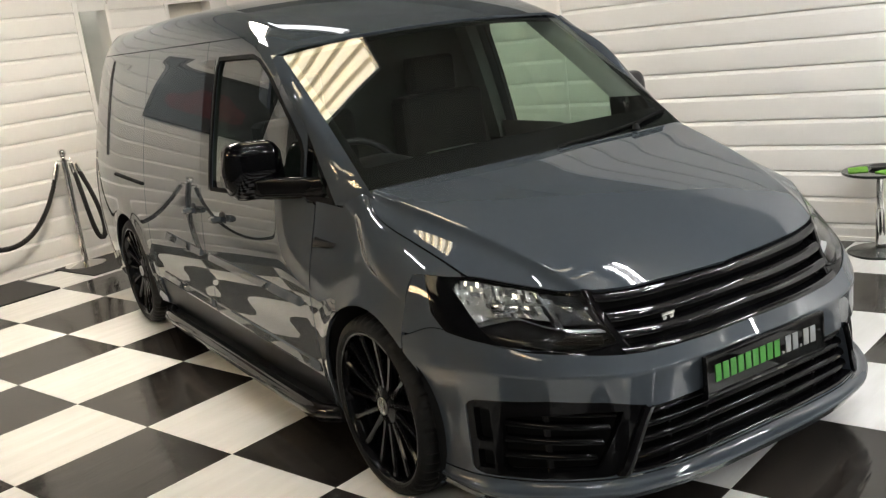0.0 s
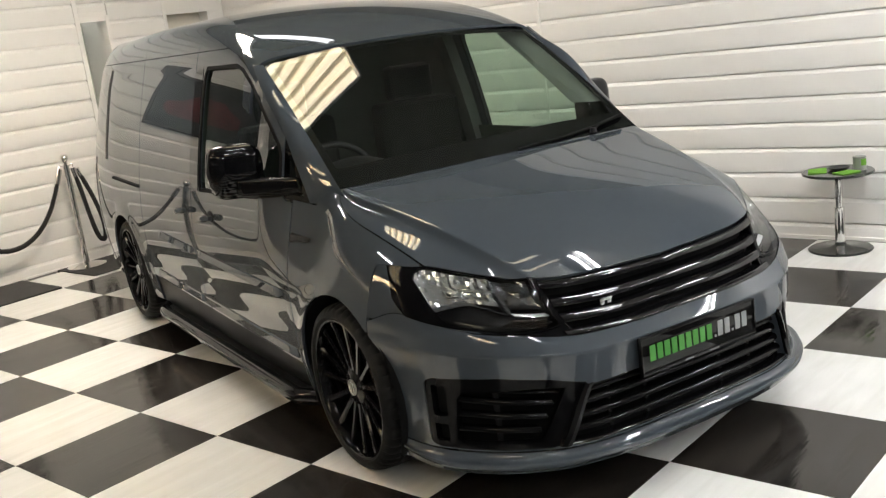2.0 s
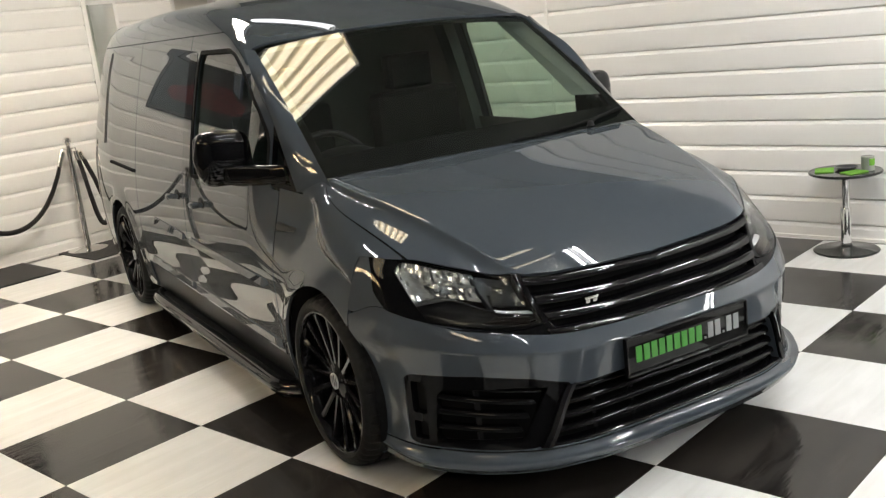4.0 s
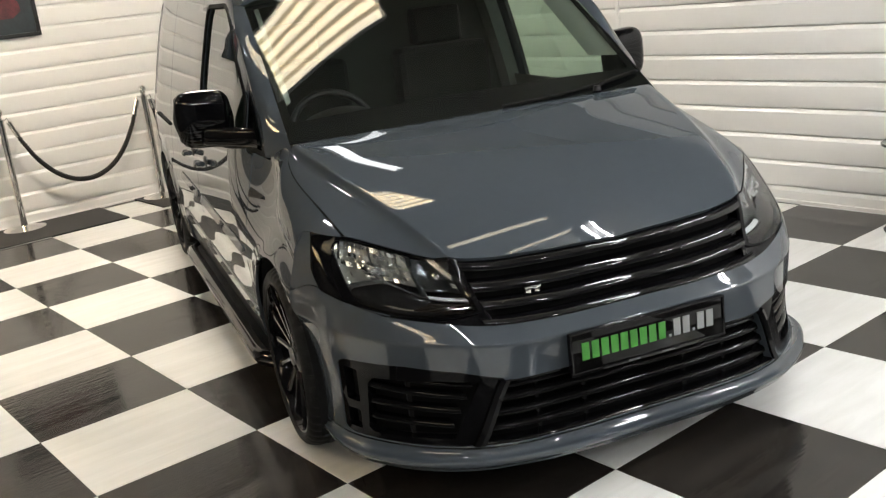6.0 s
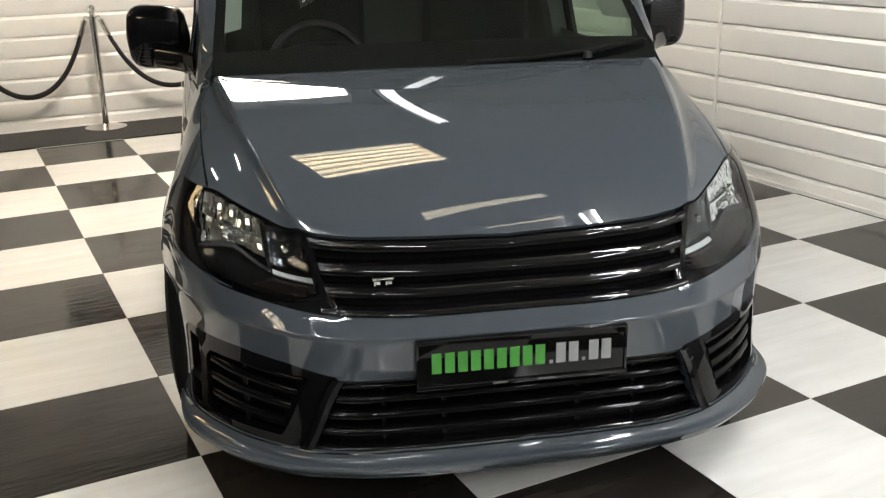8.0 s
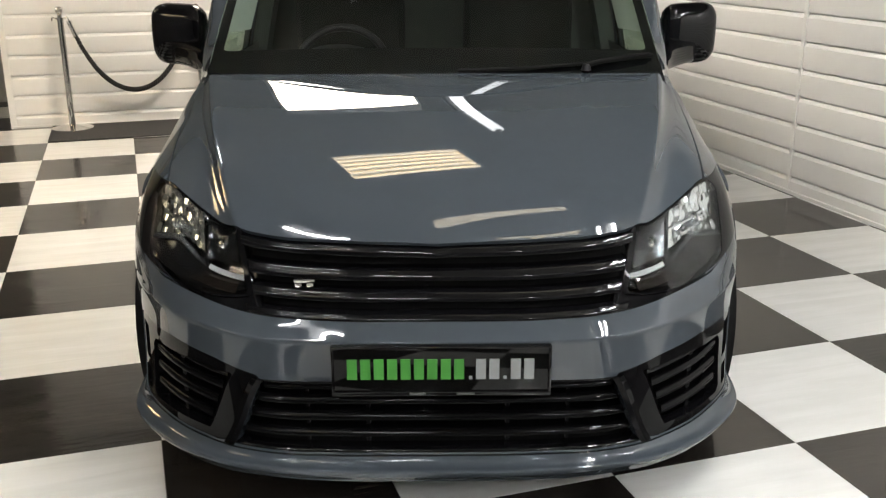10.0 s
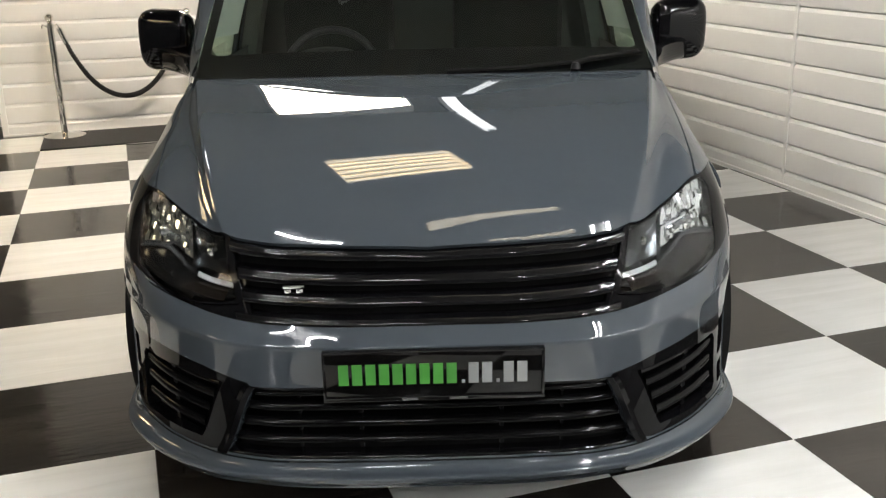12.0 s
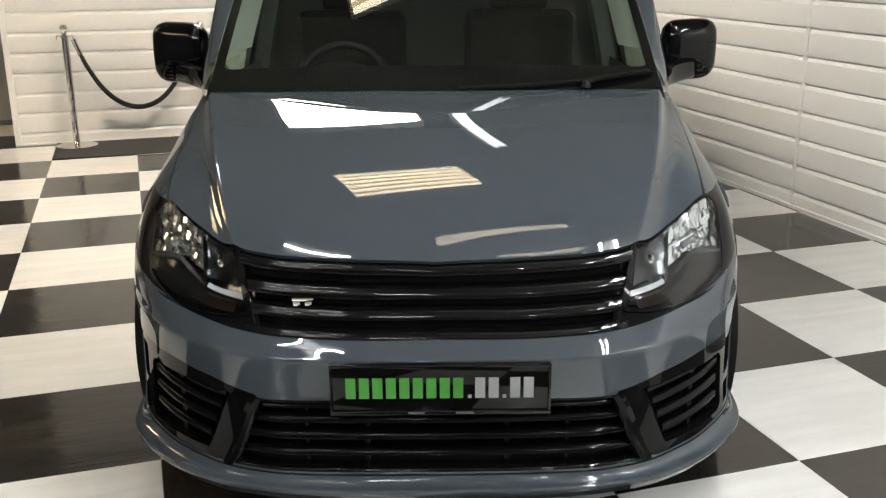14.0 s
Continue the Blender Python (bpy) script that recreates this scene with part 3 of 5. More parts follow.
    # side repeater blade on the wing
    rows = [[(sx * (side_x(y, 0.835 + dz) + dx), y, 0.835 + dz * (0.35 + 0.65 * (y - 1.10) / 0.14)) for dz, dx in ((-0.018, 0), (-0.012, 0.007), (0.012, 0.007), (0.018, 0))] for y in steps(1.10, 1.245, 8)]
    strip("side_badge", rows, SATIN_BLACK, van, "small black blade badge on the wing")
    # dark rear lamp edge
    rows = [[(sx * (side_x(y, z) + 0.003), y, z) for y in (4.185 - 0.05 * max(z - 1.45, 0) / 0.1, 4.215 - 0.05 * max(z - 1.45, 0) / 0.1, 4.245 - 0.05 * max(z - 1.45, 0) / 0.1)] for z in steps(1.0, 1.56, 18)]
    strip("rear_seal", rows, SATIN_BLACK, van)
    # wheel house
    for hub in (HUB_F, HUB_R):
        bm = bmesh.new()
        lathe(bm, ((ARCH + 0.012, sx * 0.875), (ARCH + 0.014, sx * 0.60), (0.05, sx * 0.60)), 28, "x", (0, hub, HUB_Z), start=-0.45, sweep=math.pi + 0.9)
        part("wheel_house", bm, DARK, van)
    # side step
    y0, y1 = 1.25, 3.34
    pts = [(sx * 0.78, y0 - 0.02, 0.172), (sx * 0.85, y0, 0.166), (sx * 0.89, y0 + 0.07, 0.162)] + [(sx * 0.895, y, 0.160) for y in steps(y0 + 0.16, y1 - 0.16, 8)] + [(sx * 0.89, y1 - 0.07, 0.162), (sx * 0.85, y1, 0.166), (sx * 0.78, y1 + 0.02, 0.172)]
    step = tube("side_step", pts, 0.036, GLOSS_BLACK, van, "gloss black tubular side step", sides=16)
    bar("step_plate", min(sx * 0.70, sx * 0.885), max(sx * 0.70, sx * 0.885), y0 + 0.04, y1 - 0.04, 0.171, 0.186, SATIN_BLACK, step, 0.004)
    for y in (1.6, 2.3, 3.0):
        bar("step_bracket", min(sx * 0.7, sx * 0.92), max(sx * 0.7, sx * 0.88), y - 0.03, y + 0.03, 0.155, 0.168, SATIN_BLACK, step)

# tail: closes the body behind
strip("tailgate", [[(x, 4.76 + 0.03 * (1 - (z - 0.2) / 1.4) , z) for x in steps(-side_x(4.76, z) + 0.004, side_x(4.76, z) - 0.004, 8)] for z in steps(0.2, 1.60, 14)], PAINT, van, "grey flat tailgate closing the rear")
bm = bmesh.new()
block(bm, -0.66, 0.66, 0.45, 1.15, 0.20, 0.66)
block(bm, -0.66, 0.66, 1.15, 4.72, 0.19, 0.33)
bmesh.ops.recalc_face_normals(bm, faces=bm.faces)
part("underbody", bm, DARK, van, smooth=False)

# ---- nose details ----
def blade(name, u0, u1, w, dw, proud, mat_, parent, n=28, back=0.03, depth=0.016):
    """A louvre that follows the front skin at height w, rounded from its forward foot up and back to its top edge."""
    rows = []
    o = Vector((0, -1, 0))
    for u in steps(u0, u1, n):
        lo, hi = (Vector(both(front)(u, w + k)) for k in (-dw, dw))
        ring = []
        for k in (0.0, 0.2, 0.45, 0.7, 0.88, 0.97, 1.0):
            q = lo.lerp(hi, k)
            q.y = lo.y
            ring.append(q + o * (proud - depth * (1 - math.sqrt(1 - k * k))))
        top, foot = ring[-1] - o * back, lo + o * (proud - depth - back)
        rows.append(ring + [top, foot])
    return strip(name, rows, mat_, parent, closed=True, sharp=50)


grille = panel("grille", both(front), steps(-0.43, 0.43, 50), steps(5.0, 6.99, 16), DARK, van, inset=0.050, thick=0.0,
               keep=(lambda u, w: abs(u) - (0.405 + 0.0095 * (w - 5)),), label="gloss black badgeless grille with horizontal slats")
for w in (5.70, 6.24):
    blade("grille_slat", -0.408, 0.408, w, 0.14, -0.002, GLOSS_BLACK, grille, depth=0.024)
blade("grille_top_bar", -0.42, 0.42, 6.79, 0.11, 0.0, GLOSS_BLACK, grille, depth=0.014)
blade("grille_lower_bar", -0.44, 0.44, 5.13, 0.12, 0.0, GLOSS_BLACK, grille, depth=0.020)
for sx in (-1, 1):
    rows = [[Vector(both(front)(sx * (0.407 + 0.0095 * (w - 5) + du), w)) + Vector((0, dy, 0)) for du, dy in ((-0.010, 0.03), (-0.008, 0.006), (0.0, 0.004), (0.003, 0.03))] for w in steps(5.02, 6.97, 14)]
    strip("grille_end", rows, GLOSS_BLACK, grille)
# chrome emblem as a plain bent bar with two feet
bx, by, bz = -0.318, 0.040, 0.652
badge = bar("badge", bx - 0.025, bx + 0.026, by - 0.010, by + 0.004, bz + 0.003, bz + 0.011, CHROME, grille, 0.003, "small chrome badge")
for x0, x1 in ((-0.022, -0.006), (0.006, 0.022)):
    bar("badge_foot", bx + x0, bx + x1, by - 0.009, by + 0.004, bz - 0.009, bz + 0.002, CHROME, badge, 0.003)

intake = panel("centre_intake", both(front), steps(-0.54, 0.54, 50), steps(2.02, 3.05, 12), DARK, bumper, inset=0.06, thick=0.0, keep=(lambda u, w: mid_in(u, w) - 0.01,))
for w in (2.31, 2.52, 2.72, 2.91):
    e = 0.525 - 0.108 * (w - 2.04) / 0.99 - 0.012
    blade("intake_slat", -e, e, w, 0.04, -0.012, SLAT_BLACK, bumper, back=0.035, depth=0.014)
blade("intake_lip", -0.52, 0.52, 2.06, 0.03, -0.003, GLOSS_BLACK, bumper, back=0.04, depth=0.006)
for u in (-0.30, -0.15, 0.15, 0.30):
    rows = [[Vector(both(front)(u + du, w)) + Vector((0, dy, 0)) for du, dy in ((-0.005, 0.056), (-0.004, 0.046), (0.004, 0.046), (0.005, 0.056))] for w in steps(2.1, 3.0, 5)]
    strip("intake_web", rows, SATIN_BLACK, bumper)
blade("intake_header", -0.43, 0.43, 3.035, 0.035, 0.001, GLOSS_BLACK, bumper, back=0.04, depth=0.006)
hole = inside(((0.515, 3.03), (0.605, 2.18), (0.80, 2.13), (0.812, 2.2), (0.80, 2.78), (0.785, 2.88), (0.62, 3.02)))
upper_slot = inside(((0.826, 2.50), (0.860, 2.50), (0.858, 2.94), (0.824, 2.94)))
lower_slot = inside(((0.830, 2.14), (0.862, 2.14), (0.861, 2.40), (0.828, 2.40)))
slots = lambda u, w: min(upper_slot(u, w), lower_slot(u, w))
for side, sx in SIDES:
    fn = mirrored(front, sx)
    trim = panel("intake_trim", fn, steps(0.41, 0.88, 96), steps(1.98, 3.40, 50), TRIM_BLACK, bumper, keep=(lambda u, w: intake_in(u, w) + 0.002, lambda u, w: -hole(u, w), lambda u, w: -slots(u, w)), thick=0.035, inset=0.002, label="gloss black side intake surround")
    panel("intake_back", fn, steps(0.45, 0.88, 20), steps(2.02, 3.2, 12), DARK, bumper, inset=0.055, thick=0.0, keep=(lambda u, w: hole(u, w) - 0.03,))
    for w in (2.36, 2.56, 2.76, 2.95):
        e = 0.515 + 0.09 * (3.02 - w) / 0.86
        blade("intake_slat", sx * (e + 0.012), sx * (0.80 if w < 2.9 else 0.72), w, 0.035, -0.014, SLAT_BLACK, trim, n=14, back=0.03, depth=0.014)
    rows = [[Vector(fn(0.432 + 0.108 * (3.06 - w) / 1.0 + du, w)) + Vector((0, dy, 0)) for du, dy in ((-0.02, 0.03), (-0.018, -0.012), (0.0, -0.016), (0.016, -0.010), (0.018, 0.02))] for w in steps(2.06, 3.06, 10)]
    strip("intake_fin", rows, TRIM_BLACK, trim)

    rows = [[Vector(fn(0.69 + du, w)) + Vector((0, dy, 0)) for du, dy in ((-0.006, 0.052), (-0.005, 0.042), (0.005, 0.042), (0.006, 0.052))] for w in steps(2.15, 3.0, 5)]
    strip("intake_web", rows, SATIN_BLACK, trim)
    panel("intake_slot", fn, steps(0.815, 0.875, 20), steps(2.1, 3.0, 24), DARK, trim, keep=(lambda u, w: slots(u, w) - 0.012,), inset=0.034, thick=0.0)
    skirt = inside(((0.395, 4.98), (0.395, 5.75), (0.411, 5.58), (0.43, 5.46), (0.52, 5.24), (0.60, 5.08), (0.66, 5.02)))
    panel("lamp_skirt", fn, steps(0.39, 0.67, 40), steps(4.96, 5.8, 30), TRIM_BLACK, van, keep=(lambda u, w: skirt(u, w),), inset=0.004, thick=0.03)

    # lamp: tray, reflector bowls, light strip and clear cover
    lamp = panel("headlight", fn, steps(0.40, 0.92, 44), steps(5.0, 7, 36), LAMP_TRAY, van, keep=(lambda u, w: lamp_in(u, w),), inset=0.055, thick=0.0, label="clear headlight with chrome reflectors in a black tray")
    random.seed(5)
    jit = {}

    def bowl(u, w, u0, u1, w0, w1, deep, rough, fn=fn):
        """A reflector bowl: deepest in its middle, cut into upright flutes."""
        k = (round(u, 3), round(w, 3))
        if k not in jit:
            jit[k] = random.uniform(-rough, rough)
        a, c = (2 * u - u0 - u1) / (u1 - u0), (2 * w - w0 - w1) / (w1 - w0)
        p = fn(u, w)
        return (p[0] - sx * jit[k], p[1] + 0.014 + deep * max(1 - 0.55 * a * a - 0.45 * c * c, 0.0) + jit[k], p[2])
    low_edge = curve((0.56, 0.62, 0.67, 0.72, 0.82), (6.02, 6.06, 6.02, 5.82, 5.45))
    panel("reflector", lambda u, w: bowl(u, w, 0.58, 0.82, 5.5, 6.85, 0.040, 0.0032), steps(0.582, 0.818, 26), steps(5.5, 6.84, 10), CHROME_DIM, lamp,
          keep=(lambda u, w: lamp_in(u, w) + 0.018, lambda u, w: low_edge(u) - w), thick=0.012, sharp=1, label="faceted chrome reflector")
    panel("inner_reflector", lambda u, w: bowl(u, w, 0.44, 0.57, 6.0, 6.85, 0.030, 0.0012), steps(0.445, 0.568, 9), steps(6.02, 6.82, 6), LAMP_SMOKE, lamp,
          keep=(lambda u, w: lamp_in(u, w) + 0.02,), thick=0.01, sharp=1, label="smoked inner reflector")
    for nm, u, w, r, deep, mt in (("bulb_shield", 0.70, 6.28, 0.017, 0.026, CHROME_DIM), ("indicator_bulb", 0.50, 6.48, 0.013, 0.022, CHROME)):
        bm = bmesh.new()
        lathe(bm, ((0.0, -0.016), (0.5 * r, -0.015), (0.85 * r, -0.008), (r, 0.0), (1.2 * r, 0.024)), 18, "y", Vector(fn(u, w)) + Vector((0, deep, 0)))
        part(nm, bm, mt, lamp, "chrome bulb cap")
    rows = [[Vector(fn(u, 6.40 + 0.9 * (0.72 - u) + dw)) + Vector((0, dy, 0)) for dw, dy in ((-0.03, 0.024), (-0.02, 0.013), (0.02, 0.013), (0.03, 0.024))] for u in steps(0.585, 0.74, 8)]
    strip("reflector_bar", rows, CHROME_DIM, lamp, "thin chrome bar across the reflector")
    ridge = curve((0.425, 0.50, 0.565, 0.60, 0.64, 0.675, 0.72, 0.77, 0.815), (5.82, 5.80, 5.80, 5.84, 5.96, 6.03, 5.90, 5.68, 5.44))
    wide = curve((0.425, 0.55, 0.62, 0.66, 0.72, 0.815), (0.040, 0.036, 0.03, 0.035, 0.05, 0.045))
    rows = [[Vector(fn(u, ridge(u) + k * wide(u))) + Vector((0, dy, 0)) for k, dy in ((-1, 0.034), (-0.8, 0.016), (0.3, 0.012), (1, 0.034))] for u in steps(0.437, 0.565, 10)]
    strip("light_strip", rows, LAMP_GUIDE, lamp, "pale light strip")
    rows = [[Vector(fn(u, ridge(u) + k * wide(u))) + Vector((0, dy, 0)) for k, dy in ((-1, 0.036), (-0.8, 0.018), (0.3, 0.014), (1, 0.036))] for u in steps(0.567, 0.815, 20)]
    strip("lamp_ridge", rows, LAMP_GREY, lamp, "grey moulded ridge under the reflector")
    rows = [[Vector(fn(u + du, w)) + Vector((0, dy, 0)) for du, dy in ((-0.009, 0.04), (-0.006, 0.016), (0.005, 0.014), (0.009, 0.04))] for u, w in [(0.572 + 0.008 * k / 6, 5.86 + 0.98 * k / 6) for k in range(7)]]
    strip("lamp_rib", rows, LAMP_SMOKE, lamp)
    rows = [[Vector(fn(u, ridge(u) - 0.05 - k * (ridge(u) - 0.09 - floor_w(u)))) + Vector((0, 0.030 - 0.010 * math.sin(math.pi * k), 0)) for k in steps(0, 1, 6)] for u in steps(0.44, 0.80, 24)]
    strip("lamp_apron", rows, LAMP_TRAY, lamp, "gloss black apron under the ridge")
    for k in range(6):
        rows = [[Vector(fn(u, 5.36 + 0.052 * k + 0.55 * (0.56 - u) + dw)) + Vector((0, dy, 0)) for dw, dy in ((-0.016, 0.024), (0.0, 0.012), (0.016, 0.024))] for u in steps(0.475 - 0.004 * k, 0.63 - 0.010 * k, 8)]
        strip("lamp_flute", rows, LAMP_BROWN, lamp)
    cover = panel("lamp_cover", fn, steps(0.40, 0.92, 54), steps(5.0, 7, 44), GLASS_LAMP, lamp, keep=(lambda u, w: lamp_in(u, w) + 0.004,), thick=0.0, inset=0.001, label="clear cover")
    cover.visible_shadow = False
    panel("lamp_seal", fn, steps(0.39, 0.92, 96), steps(4.98, 7, 80), TRIM_BLACK, lamp, keep=(lambda u, w: abs(lamp_in(u, w) + 0.006) - (0.009 if u < 0.7 else 0.009 + 0.06 * ease((u - 0.7) / 0.15)),), thick=0.01, inset=-0.0005)

# show plate
PX, PZ = 0.008, 0.013
plate = bar("number_plate", PX - 0.262, PX + 0.262, -0.037, -0.022, PZ + 0.378, PZ + 0.506, PLATE_BLACK, van, 0.005, "black show plate with green and white characters")
for k in range(2):
    bar("plate_bracket", -0.2 + 0.3 * k, -0.1 + 0.3 * k, -0.026, 0.004, 0.42, 0.49, SATIN_BLACK, plate)
rim = bmesh.new()
for x0, x1, z0, z1 in ((-0.262, 0.262, 0.378, 0.3885), (-0.262, 0.262, 0.500, 0.506), (-0.262, -0.256, 0.3885, 0.500), (0.256, 0.262, 0.3885, 0.500)):
    block(rim, PX + x0, PX + x1, -0.0415, -0.036, PZ + z0, PZ + z1, 0.0012)
bmesh.ops.recalc_face_normals(rim, faces=rim.faces)
part("plate_rim", rim, GLOSS_BLACK, plate, "gloss black plate surround")
chars = [(-0.2165 + 0.0319 * k, GREEN_INK) for k in range(9)] + [(0.0905, WHITE_INK), (0.1225, WHITE_INK), (0.1735, WHITE_INK), (0.2055, WHITE_INK)]
for x, ink in chars:
    bar("character_bar", x, x + 0.0235, -0.0392, -0.0368, 0.4330, 0.4850, ink, plate)
for x in (0.0740, 0.1560):
    bar("character_bar", x, x + 0.008, -0.0392, -0.0368, 0.4330, 0.4410, WHITE_INK, plate)
for x0, x1, ink in ((-0.068, -0.030, PRINT_GREY), (0.045, 0.088, PRINT_GREY)):
    bar("small_print_bar", x0, x1, -0.0421, -0.0413, 0.3935, 0.3985, ink, plate)

# ---- wheels ----
meshes = {}


def shared(name, build, mat_, sharp=35):
    if name not in meshes:
        bm = bmesh.new()
        build(bm)
        bmesh.ops.recalc_face_normals(bm, faces=bm.faces)
        ob = part(name, bm, mat_, sharp=sharp)
        meshes[name] = ob.data
        bpy.data.objects.remove(ob)
    return meshes[name]


def tyre_mesh(bm):
    prof = ((0.262, 0.012), (0.266, 0.003), (0.275, -0.002), (0.290, 0.0), (0.303, 0.009), (0.311, 0.024), (0.3165, 0.045), (0.3165, 0.066), (0.311, 0.069), (0.311, 0.074), (0.318, 0.077), (0.318, 0.105),
            (0.312, 0.108), (0.312, 0.117), (0.318, 0.120), (0.318, 0.148), (0.311, 0.151), (0.311, 0.156), (0.3165, 0.159), (0.3165, 0.180), (0.311, 0.201), (0.285, 0.225), (0.25, 0.22))
    rings = lathe(bm, prof, 192, "x")
    # cross grooves of the two tread shoulders
    for j in (4, 5, 6, 7, 18, 19, 20):
        for k in range(0, 192, 4):
            v = rings[j][k].co
            v.y, v.z = v.y * 0.984, v.z * 0.984


def rim_mesh(bm):
    lathe(bm, ((0.2645, 0.014), (0.2625, 0.005), (0.256, 0.005), (0.250, 0.013), (0.246, 0.036), (0.238, 0.07), (0.23, 0.20)), 72, "x")
    lathe(bm, ((0.0, 0.028), (0.030, 0.028), (0.034, 0.031), (0.062, 0.034), (0.072, 0.040), (0.074, 0.075), (0.0, 0.08)), 36, "x")


def spoke_mesh(bm):
    rows = []
    for k in range(7):
        s = k / 6
        r = 0.066 + 0.190 * s
        x = 0.036 - 0.012 * math.sin(math.pi * s) * 0.3 - 0.020 * s ** 2
        w = 0.0125 - 0.003 * math.sin(math.pi * s) + 0.004 * s ** 3
        rows.append([bm.verts.new((x + dx, wy, r)) for dx, wy in ((0.034, -w), (0.007, -w), (0.0, -w * 0.55), (0.0, w * 0.55), (0.007, w), (0.034, w))])
    for a, b in zip(rows, rows[1:]):
        for i in range(6):
            bm.faces.new((a[i], a[(i + 1) % 6], b[(i + 1) % 6], b[i]))


def disc_mesh(bm):
    lathe(bm, ((0.07, 0.085), (0.15, 0.085), (0.15, 0.105), (0.07, 0.105)), 40, "x")


def cap_mesh(bm):
    lathe(bm, ((0.0, 0.0245), (0.022, 0.0245), (0.0245, 0.026), (0.0245, 0.029)), 28, "x")


def ring_mesh(bm):
    lathe(bm, ((0.0240, 0.0285), (0.0240, 0.0232), (0.0300, 0.0232), (0.0300, 0.0285)), 32, "x")
    for d in (-0.008, 0.008):
        block(bm, 0.0235, 0.0255, d - 0.0035, d + 0.0035, -0.02, 0.02)


def bolt_mesh(bm):
    lathe(bm, ((0.0, 0.030), (0.007, 0.030), (0.009, 0.034), (0.009, 0.040)), 6, "x")


STEEL = material("brake_disc_steel", (0.20, 0.20, 0.20), 0.35, 1.0, vary=0.1)
WHEEL_BLACK = material("gloss_black_alloy", (0.005, 0.005, 0.006), 0.10, rough_vary=0.04, spec=0.2)
CAP_SILVER = material("silver_cap_print", (0.55, 0.55, 0.55), 0.3, 0.6)
for sx in (-1, 1):
    for hub in (HUB_F, HUB_R):
        m = pose(sx * 0.893, hub, HUB_Z, 0, 0, 0 if sx < 0 else 180)
        wheel = new("wheel", shared("wheel_rim", rim_mesh, WHEEL_BLACK))
        wheel.parent, wheel.matrix_local = van, m
        wheel["label"] = "multi-spoke gloss black alloy wheel"
        for nm, fn_, mt in (("tyre", tyre_mesh, RUBBER), ("brake_disc", disc_mesh, STEEL), ("hub_cap", cap_mesh, GLOSS_BLACK), ("cap_ring", ring_mesh, CAP_SILVER)):
            o = new(nm, shared(nm, fn_, mt))
            o.parent = wheel
        for k in range(15):
            o = new("spoke", shared("spoke", spoke_mesh, WHEEL_BLACK, 30))
            o.parent, o.matrix_local = wheel, pose(0, 0, 0, 24 * k + 5)
        for k in range(5):
            a = radians(72 * k + 20)
            o = new("wheel_bolt", shared("wheel_bolt", bolt_mesh, SATIN_BLACK))
            o.parent, o.matrix_local = wheel, pose(0.003, 0.050 * math.cos(a), 0.050 * math.sin(a))

# ---- door mirrors ----
for sx in (-1, 1):
    rows = []
    for k in range(17):
        s = -1 + 2 * k / 16
        x = 0.934 + 0.112 * s
        f = max(1 - abs(s) ** 5, 0.0) ** 0.5
        zc, yc = 1.096 + 0.004 * s, 1.515 + 0.02 * s
        hz, hy = 0.110 * (0.10 + 0.90 * f), 0.075 * (0.12 + 0.88 * f)
        ring = []
        for j in range(24):
            a = 2 * math.pi * j / 24
            c, d = math.cos(a), math.sin(a)
            e = 0.55
            ring.append((sx * x, yc - hy * math.copysign(abs(c) ** e, c) * (0.9 if c > 0 else 0.45), zc + hz * math.copysign(abs(d) ** e, d)))
        rows.append(ring)
    mirror = strip("door_mirror", rows, MIRROR_BLACK, van, "gloss black door mirror", closed=True, sharp=50)
    rows = []
    for k in range(9):
        s = k / 8
        x, y, z = 0.80 + 0.16 * s, 1.255 + 0.25 * s ** 0.8, 1.026 + 0.008 * s
        hz, hy = 0.036 + 0.004 * s, 0.046 + 0.006 * s
        rows.append([(sx * x, y + hy * math.copysign(abs(math.cos(a)) ** 0.65, math.cos(a)), z + hz * math.copysign(abs(math.sin(a)) ** 0.65, math.sin(a))) for a in [2 * math.pi * j / 16 for j in range(16)]])
    strip("mirror_arm", rows, TRIM_BLACK, mirror, closed=True, sharp=50)

# ---- wiper and inside ----
wp = [Vector(screen(s, t)) + Vector((0, -0.012, 0.016)) for s, t in ((0.66, 0.02), (0.72, 0.04), (0.82, 0.055), (0.95, 0.075))]
wiper = tube("wiper", wp, [0.010, 0.008, 0.007, 0.006], DARK, van, "black wiper arm parked low", sides=8)
tube("wiper_blade", [Vector(screen(s, t)) + Vector((0, -0.006, 0.008)) for s, t in ((0.10, 0.02), (0.4, 0.024), (0.7, 0.045), (0.97, 0.08))], 0.006, DARK, wiper, sides=6)
bm = bmesh.new()
lathe(bm, ((0.0, 0.022), (0.011, 0.020), (0.016, 0.0)), 12, "z", wp[0] - Vector((0, 0, 0.016)))
part("wiper_pivot", bm, SATIN_BLACK, wiper)
bar("bonnet_catch", -0.06, -0.012, 0.938, 0.962, 0.985, 1.006, SATIN_BLACK, van, 0.003)

